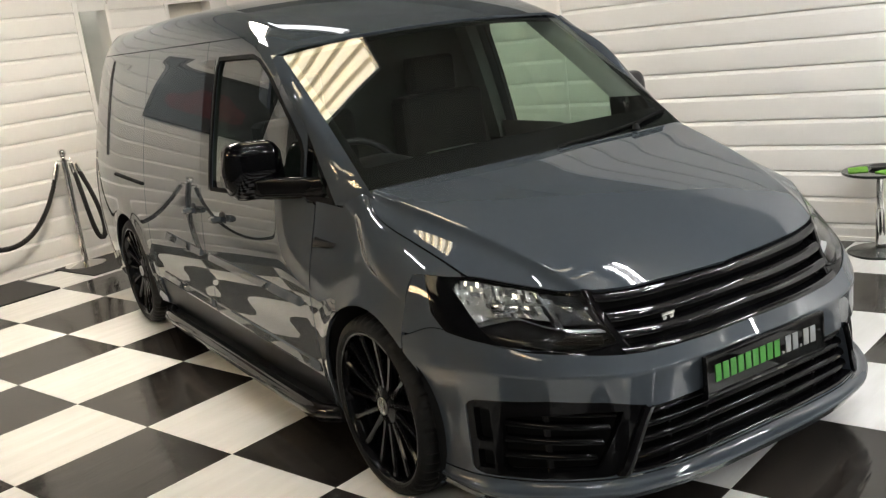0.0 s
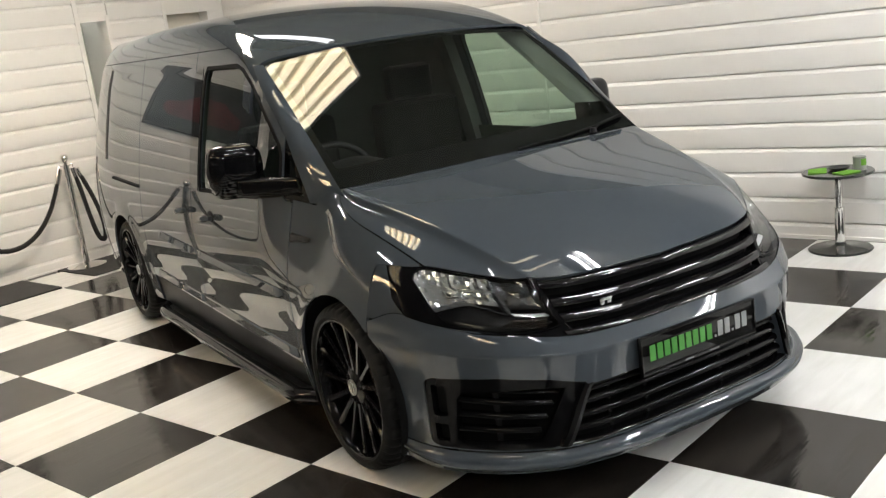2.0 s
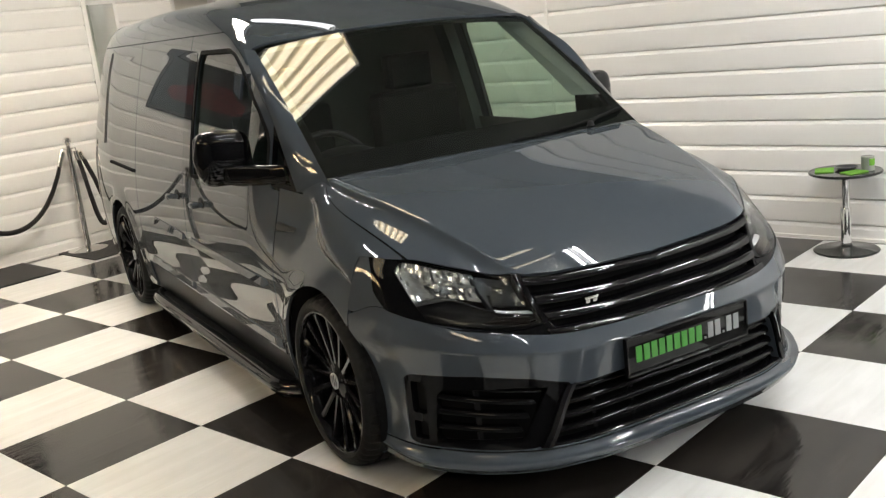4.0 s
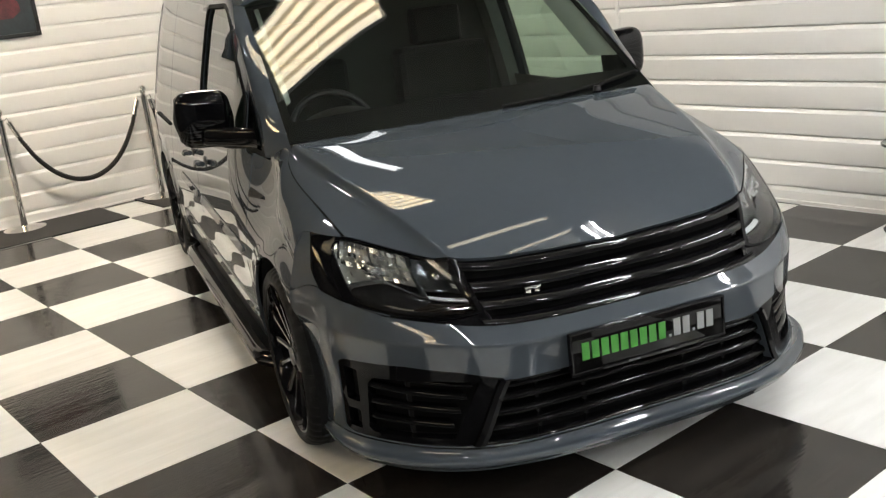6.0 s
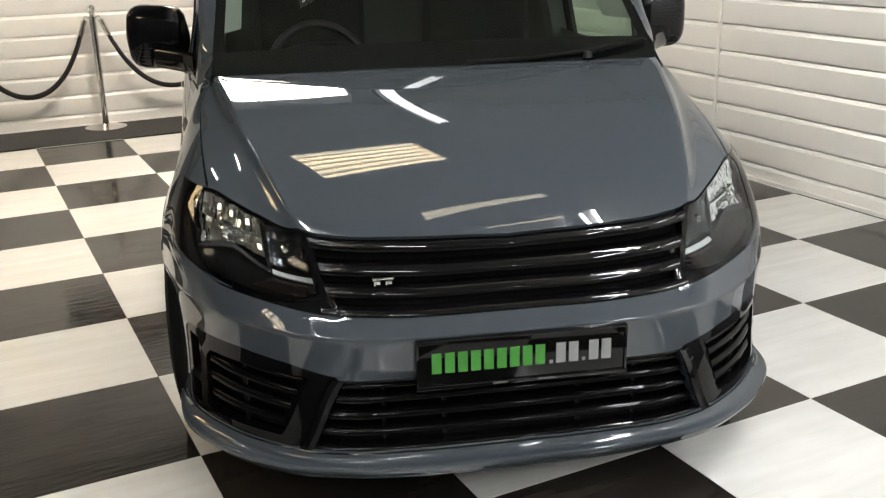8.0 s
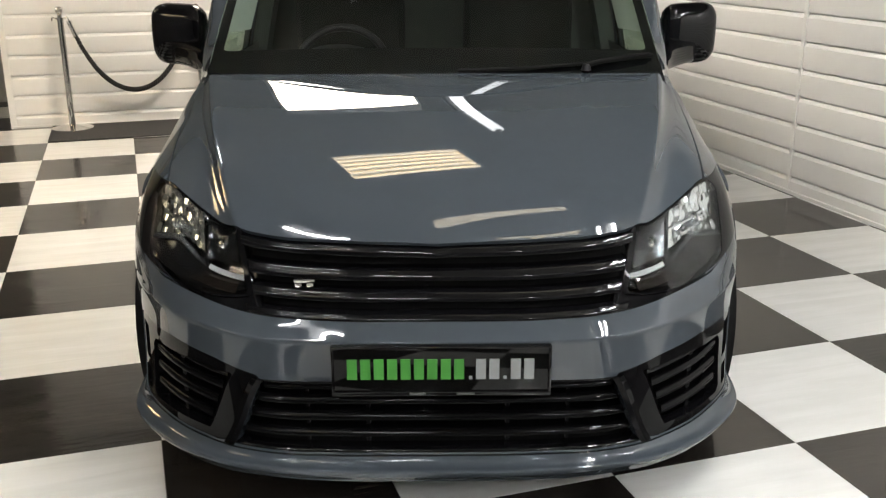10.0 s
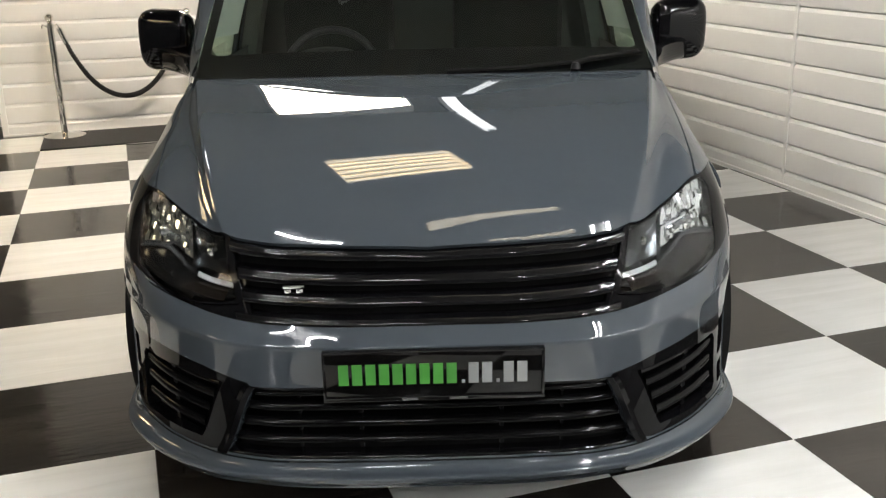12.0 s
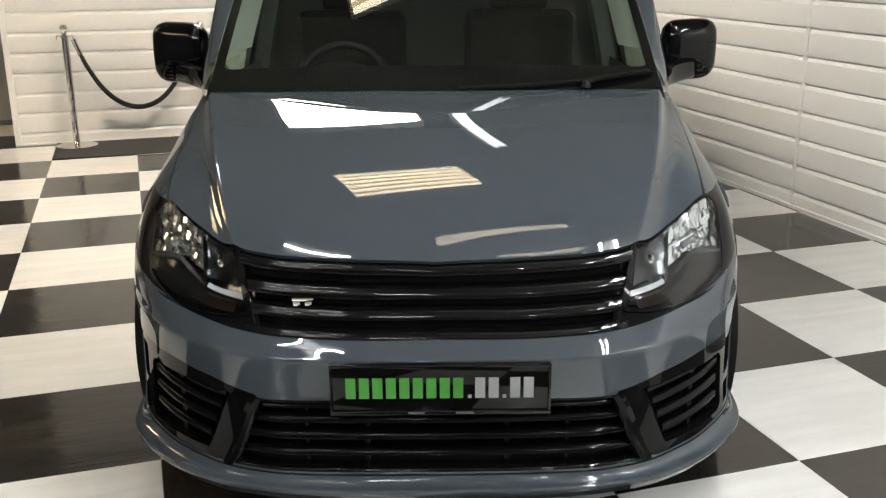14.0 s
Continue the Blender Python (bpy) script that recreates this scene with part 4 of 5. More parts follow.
dash = strip("dashboard", [[(x, y, z - 0.02 * (x / 0.7) ** 2) for y, z in ((0.99, 0.965), (1.12, 0.985), (1.3, 1.0), (1.48, 1.0), (1.6, 0.975), (1.66, 0.93), (1.66, 0.7), (1.5, 0.45))] for x in steps(-0.72, 0.72, 24)], DASH, van, "charcoal dashboard")
strip("cowl_hood", [[(-0.365 + 0.17 * math.cos(a), y, 0.965 + h * math.sin(a)) for a in steps(0, math.pi, 14)] for y, h in ((1.42, 0.02), (1.46, 0.055), (1.52, 0.078), (1.62, 0.082), (1.66, 0.075))], SATIN_BLACK, dash, "arched instrument cowl")
bar("vent_panel", -0.12, 0.12, 1.40, 1.62, 0.985, 1.012, DASH, dash, 0.01)
bar("screen_vent", 0.05, 0.62, 1.17, 1.20, 0.990, 1.001, DASH, dash, 0.003)
ring = [Vector((-0.365 + 0.185 * math.cos(a), 1.74 - 0.185 * math.sin(a) * -0.42, 0.925 + 0.185 * math.sin(a) * 0.9)) for a in [2 * math.pi * k / 36 for k in range(37)]]
wheel_rim_ob = tube("steering_wheel", ring, 0.015, SATIN_BLACK, van, "black steering wheel")
tube("steering_spoke", [(-0.54, 1.74, 0.925), (-0.365, 1.72, 0.915), (-0.19, 1.74, 0.925)], 0.02, SATIN_BLACK, wheel_rim_ob, sides=8)
panel("bulkhead", lambda x, z: (x, 2.52, z), steps(-0.83, 0.83, 12), steps(0.3, 1.54, 12), DASH, van, keep=(lambda x, z: abs(x) - side_x(2.5, min(z, 1.5)) + 0.03,), thick=0.0, centre=(0, 3, 1), label="dark bulkhead behind the seats")
for x in (-0.37, 0.37):
    seat = bar("seat", x - 0.25, x + 0.25, 1.75, 2.25, 0.45, 0.66, CLOTH, van, 0.05, "dark cloth front seat", seg=3)
    bar("seat_back", x - 0.24, x + 0.24, 2.2, 2.36, 0.6, 1.2, CLOTH, seat, 0.06, seg=3)
    bar("headrest", x - 0.13, x + 0.13, 2.27, 2.37, 1.2, 1.38, CLOTH, seat, 0.04, seg=3)
for sx in (-1, 1):
    rows = [[Vector(screen(sx * s, t)) + Vector((0, 0.012 + d, -0.008)) for s, d in ((0.965, 0.0), (0.94, 0.03), (0.905, 0.09), (0.885, 0.14))] for t in steps(0.24, 0.99, 16)]
    strip("pillar_lining", rows, TRIM_GREY, van, "grey inner pillar lining")
    rows = [[(sx * (side_x(2.4, z) - dx), y, z) for dx, y in ((0.03, 2.34), (0.05, 2.33), (0.10, 2.33), (0.11, 2.42))] for z in steps(0.9, 1.5, 10)]
    strip("door_pillar_lining", rows, DASH, van)
    panel("door_lining", mirrored(lambda q, y: shell(y, q), sx), steps(0.2, 0.62, 10), steps(1.3, 2.36, 16), DASH, van, inset=0.06, thick=0.0, keep=(lambda q, y: shell(y, q)[2] - 1.0,))
panel("headlining", both(lambda q, y: shell(y, 3 - q)), steps(-1.3, 1.3, 24), steps(1.7, 2.52, 14), DASH, van, inset=0.03, thick=0.0)

# ---- the showroom ----
X_E, X_W, Y_N, Y_S, Y_BACK = 3.625, -4.8, 4.28, -8.4, 5.7
BOARD, FIRST, CLAD_TOP = 0.1545, 0.102, 2.70
CLAD = material("white_gloss_cladding", (0.81, 0.795, 0.765), 0.33, vary=0.012, scale=3.0, bump=0.03, bump_scale=60, stretch=(0.2, 1, 1))


def tile_material(name, dark, light, rough, relief):
    """Polished tile: long veins and clouds that differ from tile to tile, slightly rippled gloss."""
    m = bpy.data.materials.new(name)
    m.use_nodes = True
    n, l = m.node_tree.nodes, m.node_tree.links
    b = n["Principled BSDF"]
    co, info, sc, add = n.new("ShaderNodeTexCoord"), n.new("ShaderNodeObjectInfo"), n.new("ShaderNodeMath"), n.new("ShaderNodeVectorMath")
    sc.operation, sc.inputs[1].default_value = "MULTIPLY", 61.0
    l.new(info.outputs["Random"], sc.inputs[0]), l.new(co.outputs["Object"], add.inputs[0]), l.new(sc.outputs[0], add.inputs[1])

    def field(scale, stretch, detail, warp=0.0):
        mp, t = n.new("ShaderNodeMapping"), n.new("ShaderNodeTexNoise")
        mp.inputs["Scale"].default_value = stretch
        t.inputs["Scale"].default_value, t.inputs["Detail"].default_value, t.inputs["Distortion"].default_value = scale, detail, warp
        l.new(add.outputs["Vector"], mp.inputs["Vector"]), l.new(mp.outputs["Vector"], t.inputs["Vector"])
        return t.outputs["Fac"]

    veins, cloud = field(2.2, (1, 8, 1), 7, 0.6), field(2.5, (1, 1, 1), 4)
    mixer, ramp, mix = n.new("ShaderNodeMath"), n.new("ShaderNodeMapRange"), n.new("ShaderNodeMix")
    mixer.operation = "MULTIPLY_ADD"
    mixer.inputs[1].default_value = 0.6
    half = n.new("ShaderNodeMath")
    half.operation, half.inputs[1].default_value = "MULTIPLY", 0.4
    l.new(cloud, half.inputs[0]), l.new(veins, mixer.inputs[0]), l.new(half.outputs[0], mixer.inputs[2])
    ramp.inputs["From Min"].default_value, ramp.inputs["From Max"].default_value = 0.38, 0.64
    l.new(mixer.outputs[0], ramp.inputs["Value"])
    mix.data_type = "RGBA"
    colour_in = [i for i in mix.inputs if i.type == "RGBA"]
    colour_in[0].default_value, colour_in[1].default_value = (*dark, 1), (*light, 1)
    l.new(ramp.outputs["Result"], mix.inputs[0])
    l.new([o for o in mix.outputs if o.type == "RGBA"][0], b.inputs["Base Color"])
    rr = n.new("ShaderNodeMapRange")
    rr.inputs["From Min"].default_value, rr.inputs["From Max"].default_value = 0.35, 0.65
    rr.inputs["To Min"].default_value, rr.inputs["To Max"].default_value = rough * 0.6, rough * 1.5
    l.new(field(5, (1, 3, 1), 5), rr.inputs["Value"]), l.new(rr.outputs["Result"], b.inputs["Roughness"])
    bp = n.new("ShaderNodeBump")
    bp.inputs["Strength"].default_value, bp.inputs["Distance"].default_value = relief, 0.01
    l.new(field(8, (1, 7, 1), 3), bp.inputs["Height"]), l.new(bp.outputs["Normal"], b.inputs["Normal"])
    return m


TILE_W = tile_material("white_gloss_tile", (0.69, 0.69, 0.665), (0.79, 0.79, 0.77), 0.10, 0.045)
TILE_B = tile_material("black_gloss_tile", (0.012, 0.0105, 0.0095), (0.036, 0.031, 0.0265), 0.12, 0.07)
GROUT = material("dark_tile_joint", (0.10, 0.09, 0.08), 0.8)
MAT_FIBRE = material("dark_grey_mat_fibre", (0.045, 0.043, 0.042), 0.95, vary=0.3, scale=20, bump=0.8, bump_scale=180)
CEIL = material("dark_roof_sheet", (0.165, 0.16, 0.142), 0.75, vary=0.2, scale=1.5)
SHUTTER = material("grey_roller_shutter", (0.22, 0.225, 0.23), 0.5, vary=0.06, scale=2.0)
# for closing walls out of view, darkened so gloss parts reflect little light
UNSEEN_WALL = material("darkened_unseen_wall", (0.075, 0.075, 0.078), 0.6, vary=0.15, scale=1.2)
PLASTER = material("cream_reveal", (0.62, 0.58, 0.50), 0.6, vary=0.05)


def structure(ob):
    ob["kind"] = "structure"
    return ob


def wall_box(name, x0, x1, y0, y1, z0, z1, mat_=CLAD):
    top = 3.1 if "north" in name else CLAD_TOP
    if z1 == CEILING:
        structure(bar(name + "_upper", x0, x1, y0, y1, top, z1, CEIL))
    ob = bar(name, x0, x1, y0, y1, z0, min(z1, top), mat_)
    return structure(ob)


wall_e = wall_box("wall_east", X_E + 0.018, X_E + 0.2, Y_S, 6.0, 0, CEILING)
# west and south walls are unseen; their dark colour holds reflections down
wall_box("wall_west", X_W - 0.2, X_W - 0.018, Y_S, 6.0, 0, CEILING, UNSEEN_WALL)
wall_box("wall_south", X_W, X_E + 0.012, Y_S - 0.2, Y_S - 0.018, 0, CEILING, UNSEEN_WALL)
wall_n = wall_box("wall_north", -0.88, 2.155, Y_N + 0.018, Y_N + 0.15, 0, CEILING)
wall_box("wall_north_2", 2.406, 2.985, Y_N + 0.018, Y_N + 0.15, 0, CEILING)
wall_box("wall_north_3", 2.155, 2.40, Y_N + 0.018, Y_N + 0.15, 2.0, CEILING)
wall_box("wall_north_4", 2.985, X_E + 0.012, Y_N + 0.018, Y_N + 0.15, 1.985, CEILING)
wall_box("wall_north_5", 2.985, X_E + 0.012, Y_N + 0.018, Y_N + 0.15, 0, 1.10)
wall_box("wall_north_6", 3.455, X_E + 0.012, Y_N + 0.018, Y_N + 0.15, 1.10, 1.985)
wall_box("wall_back", X_W, X_E + 0.012, Y_BACK, Y_BACK + 0.15, 0, CEILING, SHUTTER)
wall_box("niche_back", 2.9, X_E, Y_N + 0.151, Y_N + 0.2, 0.9, 2.1, PLASTER)
structure(bar("ceiling", X_W - 0.2, X_E + 0.2, Y_S - 0.2, 6.0, CEILING, CEILING + 0.1, CEIL))


def board_mesh(length):
    """One cladding board: a bevelled upper edge, a flat face and a shadow joint."""
    key = "board_%.3f" % length

    def build(bm):
        prof = ((0.0175, 0.0), (0.0, 0.001), (-0.001, 0.004), (-0.001, BOARD - 0.030), (0.0005, BOARD - 0.027), (0.010, BOARD - 0.0095), (0.0118, BOARD - 0.0085), (0.0175, BOARD - 0.0083), (0.0175, BOARD))
        a = [bm.verts.new((0, d, z)) for d, z in prof]
        b = [bm.verts.new((length, d, z)) for d, z in prof]
        for i in range(len(prof) - 1):
            bm.faces.new((a[i], b[i], b[i + 1], a[i + 1]))
        bm.faces.new(a), bm.faces.new(b[::-1])
    return shared(key, build, CLAD, 25)


def clad(wall, x0, y0, turn, length, z0=0.0, z1=CLAD_TOP):
    """Rows of boards along a wall's face; boards' faces look along -y turned by turn."""
    k = 0
    while FIRST - BOARD + BOARD * k < z1 - 0.02:
        z = FIRST - BOARD + BOARD * k
        k += 1
        if z + BOARD < z0 + 0.03:
            continue
        o = new("board", board_mesh(length))
        o.parent = wall
        o.matrix_world = pose(x0, y0, z, 0, 0, turn)


def trim(name, x0, x1, y0, y1, z0, z1):
    return structure(bar(name, x0, x1, y0, y1, z0, z1, CLAD, None, 0.002))


clad(wall_n, -0.86, Y_N, 0, 2.98, 0, 3.1)
clad(bpy.data.objects["wall_north_2"], 2.43, Y_N, 0, 0.535, 0, 3.1)
clad(bpy.data.objects["wall_north_3"], 2.165, Y_N, 0, 0.24, 2.04, 3.1)
clad(bpy.data.objects["wall_north_4"], 3.0, Y_N, 0, 0.62, 2.02, 3.1)
clad(wall_e, X_E, 4.27, -90, 3.545)
clad(wall_e, X_E, 0.695, -90, 9.09)
trim("trim_joint", X_E - 0.006, X_E + 0.012, 0.696, 0.724, 0, CLAD_TOP)
trim("trim_end", 2.12, 2.16, Y_N - 0.008, Y_N + 0.15, 0, CLAD_TOP)
trim("trim_end_2", 2.40, 2.43, Y_N - 0.006, Y_N + 0.15, 0, 2.0)
trim("trim_head", 2.16, 2.40, Y_N - 0.004, Y_N + 0.15, 2.0, 2.03)
trim("trim_end_3", 2.965, 3.0, Y_N - 0.006, Y_N + 0.15, 0, CLAD_TOP)
trim("trim_head_2", 3.0, 3.455, Y_N - 0.004, Y_N + 0.15, 1.985, 2.01)
trim("trim_corner", -0.905, -0.86, Y_N - 0.008, Y_N + 0.15, 0, CLAD_TOP)
for nm, box in (("baseboard_east", (X_E - 0.016, X_E + 0.01, Y_S, 4.27, 0, 0.022)), ("baseboard_north", (-0.9, 3.6, Y_N - 0.012, Y_N + 0.01, 0, 0.016))):
    structure(bar(nm, *box, CLAD, None, 0.004))

# rope barrier, posts and balls
BRASS_ROPE = material("black_braided_rope", (0.014, 0.012, 0.011), 0.85, vary=0.3, scale=30, bump=0.6, bump_scale=120)


def barrier_post(x, y):
    bm = bmesh.new()
    lathe(bm, ((0.0, 0.0), (0.158, 0.0), (0.160, 0.004), (0.157, 0.010), (0.11, 0.020), (0.05, 0.030), (0.027, 0.036)), 44)
    post = part("barrier_post", bm, CHROME)
    post.matrix_world = pose(x, y, 0)
    tagged(post, "polished chrome barrier post with ball top on round base", "barrier post", "rope barrier posts")
    bm = bmesh.new()
    lathe(bm, ((0.0255, 0.03), (0.0255, 0.845)), 28)
    part("pole", bm, CHROME, post)
    bm = bmesh.new()
    lathe(bm, ((0.0255, 0.838), (0.043, 0.842), (0.043, 0.850), (0.022, 0.856), (0.015, 0.868), (0.021, 0.876)), 28)
    part("collar", bm, CHROME, post)
    bm = bmesh.new()
    lathe(bm, [(0.033 * math.sin(math.pi * k / 14) + 0.0001, 0.905 - 0.033 * math.cos(math.pi * k / 14)) for k in range(15)], 24)
    part("ball", bm, CHROME, post)
    for a in (0, 180):
        o = tube("hook", [(0.036 * math.cos(radians(a)), 0, 0.846), (0.052 * math.cos(radians(a)), 0, 0.856), (0.060 * math.cos(radians(a)), 0, 0.838), (0.058 * math.cos(radians(a)), 0, 0.825)], 0.0045, CHROME, post, sides=8)
    return post


def rope(points, label):
    """A braided rope: three strands wound round each other."""
    pts = [Vector(p) for p in points]
    bm = bmesh.new()
    run = 0.0
    path = []
    for i, p in enumerate(pts):
        d = (pts[min(i + 1, len(pts) - 1)] - pts[max(i - 1, 0)]).normalized()
        a = d.cross(Vector((0.3, 1, 0.2))).normalized()
        path.append((p, a, a.cross(d), run))
        if i + 1 < len(pts):
            run += (pts[i + 1] - p).length
    for st in range(3):
        prev = None
        for p, a, b, s in path:
            w = s / 0.062 * 2 * math.pi + st * 2 * math.pi / 3
            c = p + 0.0118 * (math.cos(w) * a + math.sin(w) * b)
            ring = [bm.verts.new(c + 0.0108 * (math.cos(q) * a + math.sin(q) * b)) for q in [2 * math.pi * k / 7 for k in range(7)]]
            if prev:
                for k in range(7):
                    bm.faces.new((prev[k], prev[(k + 1) % 7], ring[(k + 1) % 7], ring[k]))
            prev = ring
    bmesh.ops.recalc_face_normals(bm, faces=bm.faces)
    ob = part("rope", bm, BRASS_ROPE, None, sharp=0)
    tagged(ob, label, "rope", "barrier ropes")
    for k in (0, 1):
        seg = pts[:5] if k == 0 else pts[-5:]
        tube("rope_ferrule", seg, 0.021, CHROME, ob, "chrome end ferrule", sides=12)
    return ob


def sag(x0, x1, y, low, n=90, top=0.825):
    c = lambda k: (math.cosh(2.0 * (2 * k - 1)) - 1) / (math.cosh(2.0) - 1)
    return [(x0 + (x1 - x0) * k / n, y, low + (top - low) * c(k / n)) for k in range(n + 1)]


PY = 4.135
for x in (-0.445, 0.565, 1.70):
    barrier_post(x, PY)
rope(sag(-0.385, 0.505, PY, 0.285), "black braided rope hanging between two barrier posts")
rope(sag(0.625, 1.64, PY, 0.285), "black braided rope hanging between two barrier posts")
drop = [spline(steps(0, 1, 8), q) for q in ((0.0, 0.03, 0.055, 0.085, 0.125, 0.155, 0.145, 0.095, 0.03), (0.82, 0.60, 0.38, 0.235, 0.195, 0.26, 0.42, 0.62, 0.81))]
loop = [(1.745 + drop[0](k / 90), PY - 0.02 - 0.03 * math.sin(math.pi * k / 90), drop[1](k / 90)) for k in range(91)]
rope(loop, "black braided rope looped back on a barrier post")

# round side table with tin, dish and cloth
TABLE_TOP = material("black_glass_top", (0.02, 0.022, 0.02), 0.06)
LIME = material("lime_green_cloth", (0.14, 0.36, 0.03), 0.8, vary=0.15, scale=30, bump=0.3, bump_scale=200)
DISH = material("dark_grey_dish", (0.03, 0.03, 0.03), 0.3)
TIN = material("grey_printed_tin", (0.33, 0.34, 0.32), 0.35, 0.5, vary=0.1, scale=20)
TX, TY = 3.415, -1.40
table = new("side_table")
table.matrix_world = pose(TX, TY, 0)
tagged(table, "small round chrome pedestal side table against the clad wall", "table")
bm = bmesh.new()
lathe(bm, ((0.0, 0.0), (0.176, 0.0), (0.178, 0.006), (0.172, 0.011), (0.06, 0.018), (0.034, 0.028), (0.03, 0.04)), 48)
part("base", bm, TABLE_TOP, table, "dark round base plate")
bm = bmesh.new()
lathe(bm, ((0.029, 0.03), (0.029, 0.25), (0.022, 0.252), (0.022, 0.435), (0.05, 0.440), (0.05, 0.446)), 28)
part("column", bm, CHROME, table, "chrome column")
bm = bmesh.new()
lathe(bm, ((0.0, 0.446), (0.186, 0.446), (0.195, 0.452), (0.195, 0.458), (0.190, 0.463), (0.0, 0.463)), 56)
part("tabletop", bm, TABLE_TOP, table, "glossy dark round top")


def on_table(name, bm, mat_, x, y, label, category):
    ob = part(name, bm, mat_)
    ob.matrix_world = pose(TX + x, TY + y, 0.4635)
    return tagged(ob, label, category)


bm = bmesh.new()
lathe(bm, ((0.0, 0.0), (0.034, 0.0), (0.036, 0.002), (0.035, 0.005), (0.035, 0.074), (0.0365, 0.077), (0.033, 0.079), (0.0, 0.076)), 28)
tin = on_table("tin", bm, TIN, 0.02, -0.115, "grey printed metal tin with green band on the table", "tin")
bm = bmesh.new()
lathe(bm, ((0.0353, 0.03), (0.0353, 0.066)), 14, start=-2.6, sweep=1.6)
part("tin_label", bm, LIME, tin, "green label")
bm = bmesh.new()
lathe(bm, ((0.0, 0.0), (0.04, 0.0), (0.062, 0.014), (0.060, 0.016), (0.04, 0.005), (0.0, 0.004)), 32)
on_table("dish", bm, DISH, 0.03, 0.005, "shallow dark dish on the table", "dish")
for x, y, w, h, a, nm in ((-0.03, 0.105, 0.065, 0.05, 20, "cloth"), (-0.06, -0.07, 0.06, 0.045, -30, "cloth")):
    bm = bmesh.new()
    block(bm, -w, w, -h, h, 0, 0.006, 0.003)
    for v in bm.verts:
        v.co.z += 0.004 * math.sin(v.co.x * 60) * math.sin(v.co.y * 50) if v.co.z > 0.004 else 0
    o = on_table(nm, bm, LIME, x, y, "folded lime green cloth on the table", "cloth")
    o.matrix_world = o.matrix_world @ pose(0, 0, 0, 0, 0, a)

# framed car picture on the back wall
PRINT = material("dark_picture_print", (0.012, 0.020, 0.024), 0.5, vary=0.4, scale=5)
RED = material("red_picture_print", (0.085, 0.008, 0.012), 0.5, vary=0.7, scale=18)
FRAME = material("black_picture_frame", (0.008, 0.008, 0.008), 0.35)
px0, px1, pz0, pz1, py = 0.10, 1.045, 1.425, 2.03, Y_N - 0.004
frame_ob = new("framed_picture")
frame_ob.matrix_world = pose(0, 0, 0)
tagged(frame_ob, "black framed picture of a red car on dark ground", "picture")
for nm, b in (("frame_rail", (px0, px1, py - 0.025, py, pz0, pz0 + 0.03)), ("frame_rail", (px0, px1, py - 0.025, py, pz1 - 0.03, pz1)), ("frame_stile", (px0, px0 + 0.03, py - 0.025, py, pz0 + 0.03, pz1 - 0.03)), ("frame_stile", (px1 - 0.03, px1, py - 0.025, py, pz0 + 0.03, pz1 - 0.03))):
    bar(nm, *b, FRAME, frame_ob, 0.003)
bar("print", px0 + 0.03, px1 - 0.03, py - 0.012, py - 0.004, pz0 + 0.03, pz1 - 0.03, PRINT, frame_ob)
car_shape = inside(((0.30, 1.60), (0.36, 1.57), (0.86, 1.57), (0.93, 1.62), (0.92, 1.70), (0.80, 1.74), (0.68, 1.83), (0.48, 1.83), (0.40, 1.75), (0.30, 1.70)))
panel("print_car", lambda x, z: (x, py - 0.0145, z), steps(0.28, 0.95, 30), steps(1.55, 1.86, 16), RED, frame_ob, keep=(car_shape,), thick=0.0, centre=(0.6, 9, 1.7), label="flat red car shape in the print")

# entrance mats
for x0, x1, y0 in ((-0.60, 1.20, 3.615), (1.50, 2.38, 3.66)):
    bm = bmesh.new()
    block(bm, x0, x1, y0, Y_N - 0.02, 0.001, 0.010, 0.003)
    bmesh.ops.recalc_face_normals(bm, faces=bm.faces)
    tagged(part("door_mat", bm, MAT_FIBRE), "dark grey ribbed fibre mat along the wall", "mat", "door mats")

# louvred ceiling lights and strip lamps under the dark roof: set by reflections, plus added fill
PANEL_GLOW = glow("louvre_light_warm", (1.0, 0.92, 0.74), 6.5)
BLADE_GLOW = glow("lit_louvre_blade", (1.0, 0.84, 0.55), 2.6)
TUBE_GLOW = glow("fluorescent_tube", (0.98, 0.98, 0.98), 215.0)
LAMP_WHITE = material("white_lamp_body", (0.8, 0.8, 0.8), 0.4)
LAMP_BODY = material("grey_lamp_batten", (0.10, 0.10, 0.10), 0.5)
LAMP_Z = 2.98


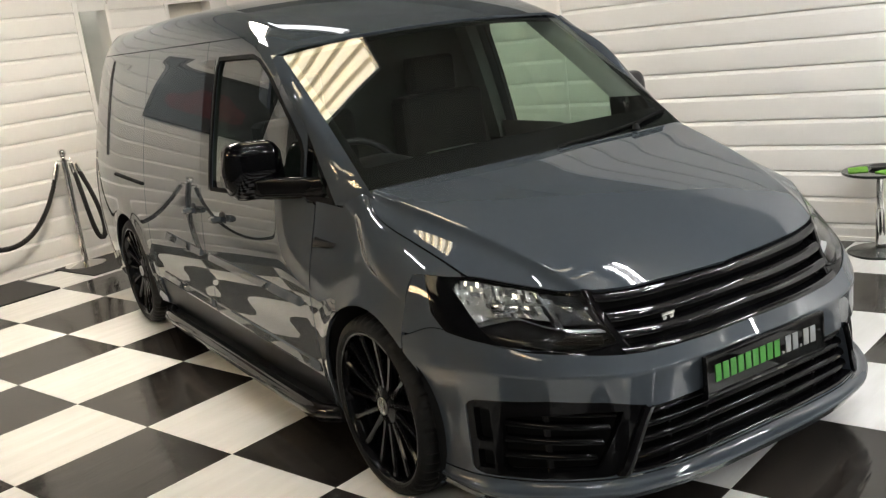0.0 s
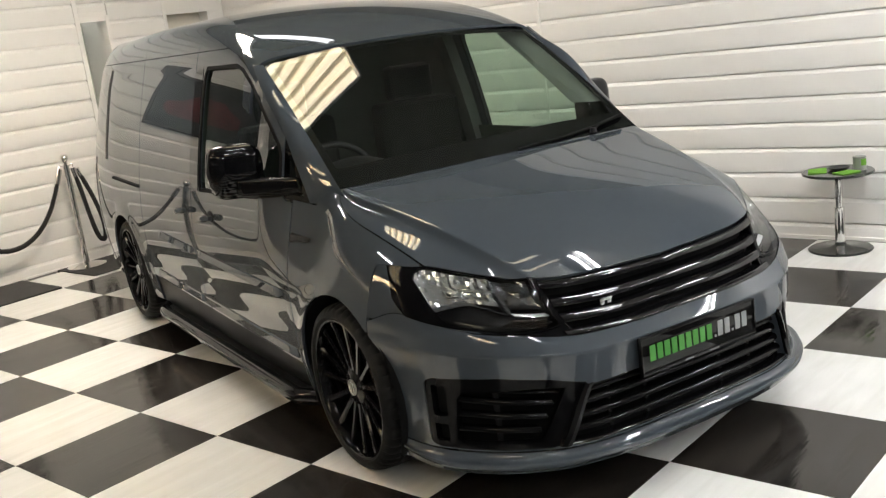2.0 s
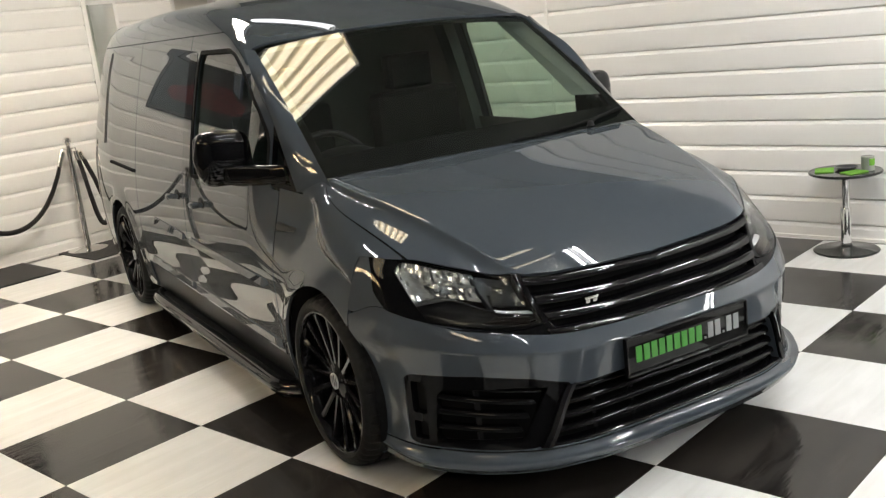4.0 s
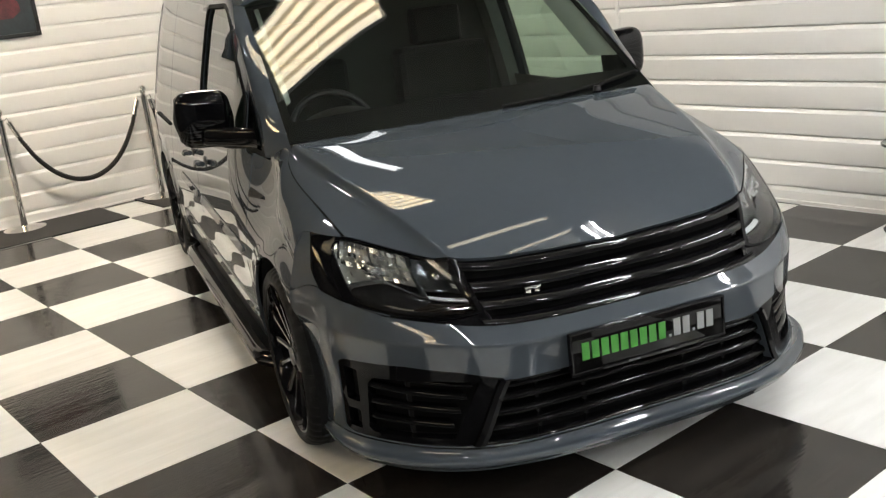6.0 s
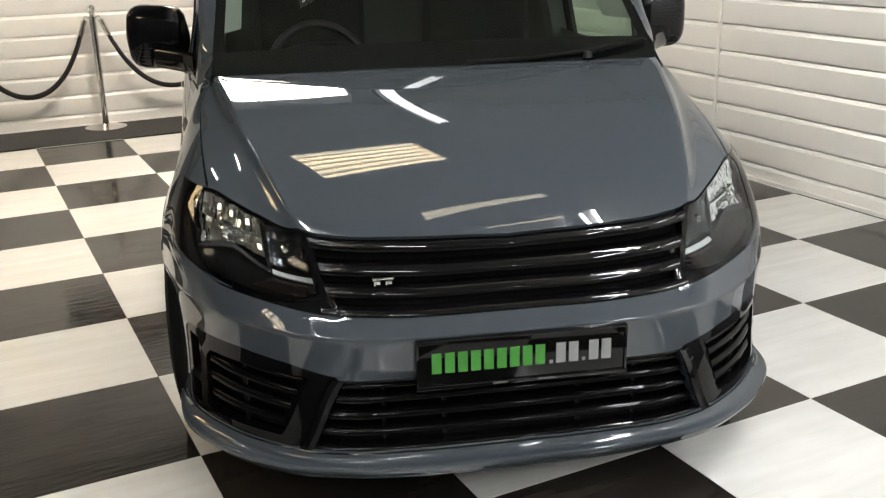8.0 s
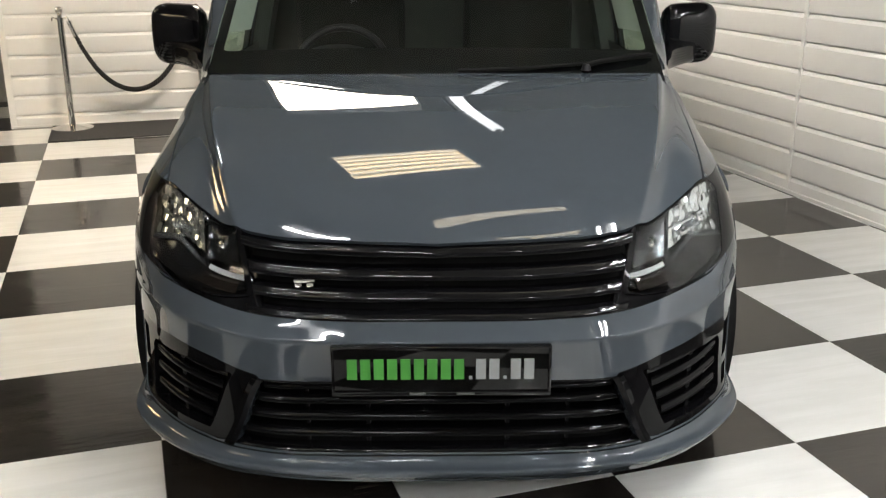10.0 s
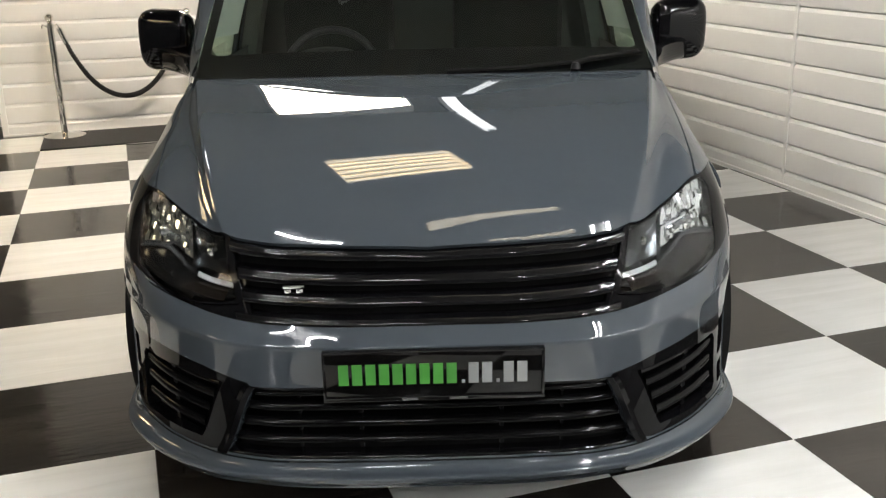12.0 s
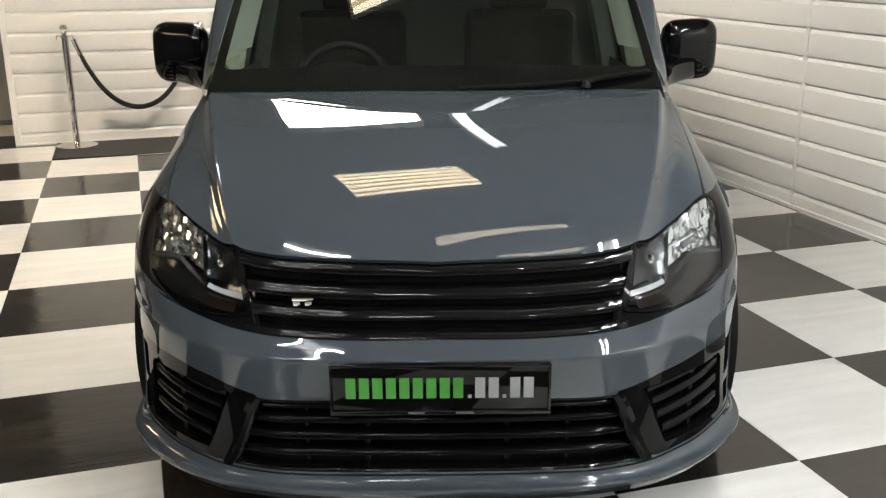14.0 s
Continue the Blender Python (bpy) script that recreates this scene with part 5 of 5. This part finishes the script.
def louvre_light(x0, x1, y0, y1, z=LAMP_Z, sheet=None, blades=True):
    """A hung box light: glowing sheet behind long blades."""
    w, d = x1 - x0, y1 - y0
    bm = bmesh.new()
    for a, b, c, e in ((-w / 2, w / 2, -d / 2, -d / 2 + 0.015), (-w / 2, w / 2, d / 2 - 0.015, d / 2), (-w / 2, -w / 2 + 0.015, -d / 2 + 0.015, d / 2 - 0.015), (w / 2 - 0.015, w / 2, -d / 2 + 0.015, d / 2 - 0.015)):
        block(bm, a, b, c, e, 0, 0.09)
    block(bm, -w / 2, w / 2, -d / 2, d / 2, 0.09, 0.10)
    bmesh.ops.recalc_face_normals(bm, faces=bm.faces)
    ob = part("ceiling_light", bm, LAMP_WHITE)
    ob.matrix_world = pose((x0 + x1) / 2, (y0 + y1) / 2, z)
    tagged(ob, "warm louvred ceiling light hung out of view under the dark roof, for reflections and fill", "lamp", "ceiling lights")
    bar("diffuser", -w / 2 + 0.02, w / 2 - 0.02, -d / 2 + 0.02, d / 2 - 0.02, 0.05, 0.055, sheet or PANEL_GLOW, ob)
    n = max(2, round(d / 0.095))
    for k in range(1, n if blades else 1):
        y = -d / 2 + d * k / n
        bar("louvre_blade", -w / 2 + 0.02, w / 2 - 0.02, y - 0.016, y + 0.016, 0.015, 0.04, BLADE_GLOW, ob)
    for k in (-1, 1):
        tube("lamp_chain", [(k * w * 0.4, 0, 0.10), (k * w * 0.4, 0, CEILING - z)], 0.004, LAMP_WHITE, ob, sides=6)
    return ob


def tube_lamp(x, y, turn, length=1.5, z=LAMP_Z + 0.02, twin=False, sheet=None, thick=0.032):
    thick = 0.011 if twin else 0.009 if length < 1 else thick
    bm = bmesh.new()
    block(bm, -length / 2, length / 2, -0.06, 0.06, 0.035, 0.09, 0.006)
    bmesh.ops.recalc_face_normals(bm, faces=bm.faces)
    ob = part("strip_lamp", bm, LAMP_BODY)
    ob.matrix_world = pose(x, y, z, 0, 0, turn)
    tagged(ob, "grey fluorescent strip lamp hung out of view from the dark roof, for reflections and fill", "lamp", "strip lamps")
    for d in ((-0.048, 0.048) if twin else (0.0,)):
        tube("lamp_tube", [(-length / 2 + 0.03, d, 0), (0, d, 0), (length / 2 - 0.03, d, 0)], thick, sheet or TUBE_GLOW, ob, sides=12)
        for k in (-1, 1):
            bar("lamp_cap", k * (length / 2 - 0.02) - 0.015, k * (length / 2 - 0.02) + 0.015, d - 0.02, d + 0.02, -0.02, 0.035, LAMP_WHITE, ob)
    for k in (-1, 1):
        tube("lamp_chain", [(k * length * 0.35, 0, 0.09), (k * length * 0.35, 0, CEILING - z)], 0.004, LAMP_WHITE, ob, sides=6)
    return ob


WHITE_GLOW = glow("white_lamp_sheet", (1.0, 0.91, 0.78), 66.0)
DIM_GLOW = glow("warm_narrow_sheet", (1.0, 0.90, 0.70), 4.5)
WEST_FILL = glow("west_fill_sheet", (1.0, 0.92, 0.82), 6.5)
NORTH_FILL = glow("north_fill_sheet", (1.0, 0.86, 0.68), 24.0)
for box in ((0.62, 1.48, -0.28, 0.31), (0.74, 1.62, -1.61, -1.49), (1.04, 1.64, -1.93, -1.86), (-2.6, -1.9, 0.4, 1.4), (-1.7, -1.2, -4.5, -4.1)):
    narrow = box[3] - box[2] < 0.3
    louvre_light(*box, sheet=DIM_GLOW if narrow else None, blades=not narrow)
# added fill with no known source: brightens the north wall and west side
for box, sheet in (((-4.5, -3.0, 2.2, 3.8), NORTH_FILL), ((-4.5, -3.3, -3.6, -2.0), WEST_FILL)):
    louvre_light(*box, sheet=sheet)
louvre_light(0.69, 1.65, 1.63, 2.35, sheet=WHITE_GLOW, blades=False)
# first two answer highlights on the body; the two southern twins are added fill
for x, y, turn, ln, twin in ((1.79, -2.76, 90, 1.8, True), (-0.5, 0.8, 90, 0.6, False), (1.79, -5.9, 90, 1.8, True), (3.05, -4.9, 90, 1.8, True)):
    tube_lamp(x, y, turn, ln, twin=twin)
# added fill tubes behind the camera, to lift the nose and front floor
for x, y in ((-0.9, -5.6), (-3.2, -5.6), (0.5, -7.4), (3.0, -7.4)):
    tube_lamp(x, y, 90, 1.8, thick=0.013)
tube_lamp(0.0, -1.44, -41, 0.52)
tube_lamp(-0.87, -3.06, -53, 0.95)
tube_lamp(1.93, 1.30, 90, 1.1, sheet=glow("shaded_tube", (0.97, 0.99, 1.0), 7.0), thick=0.042)
RECESS = material("grey_green_reveal", (0.40, 0.42, 0.37), 0.6, vary=0.06)
structure(bar("recess_back", 2.0, 2.9, 4.95, 4.99, 0, 2.3, RECESS))
structure(bar("recess_side", 2.55, 2.59, Y_N + 0.151, 4.949, 0, 2.3, CLAD))
structure(bar("recess_side_2", 2.06, 2.10, Y_N + 0.151, 4.949, 0, 2.3, RECESS))
# added fill hidden above the slot's head, brightens the recess
RECESS_FILL = glow("recess_fill_tube", (1.0, 0.97, 0.9), 55.0)
tube_lamp(2.33, 4.70, 0, 0.4, 2.25, sheet=RECESS_FILL)

# ---- tiled floor ----
floor = structure(bar("floor", X_W - 0.2, X_E + 0.2, Y_S - 0.2, 6.0, -0.12, -0.004, GROUT))


def tile_mesh(bm):
    block(bm, 0.0008, 0.5992, 0.0008, 0.5992, -0.008, 0.0, 0.0007, 1)


for i in range(-8, 7):
    for j in range(-14, 10):
        white = (i + j) % 2 == 0
        o = new("tile", shared("tile_white" if white else "tile_black", tile_mesh, TILE_W if white else TILE_B))
        o.parent, o.matrix_local = floor, pose(i * 0.6, j * 0.6, 0)
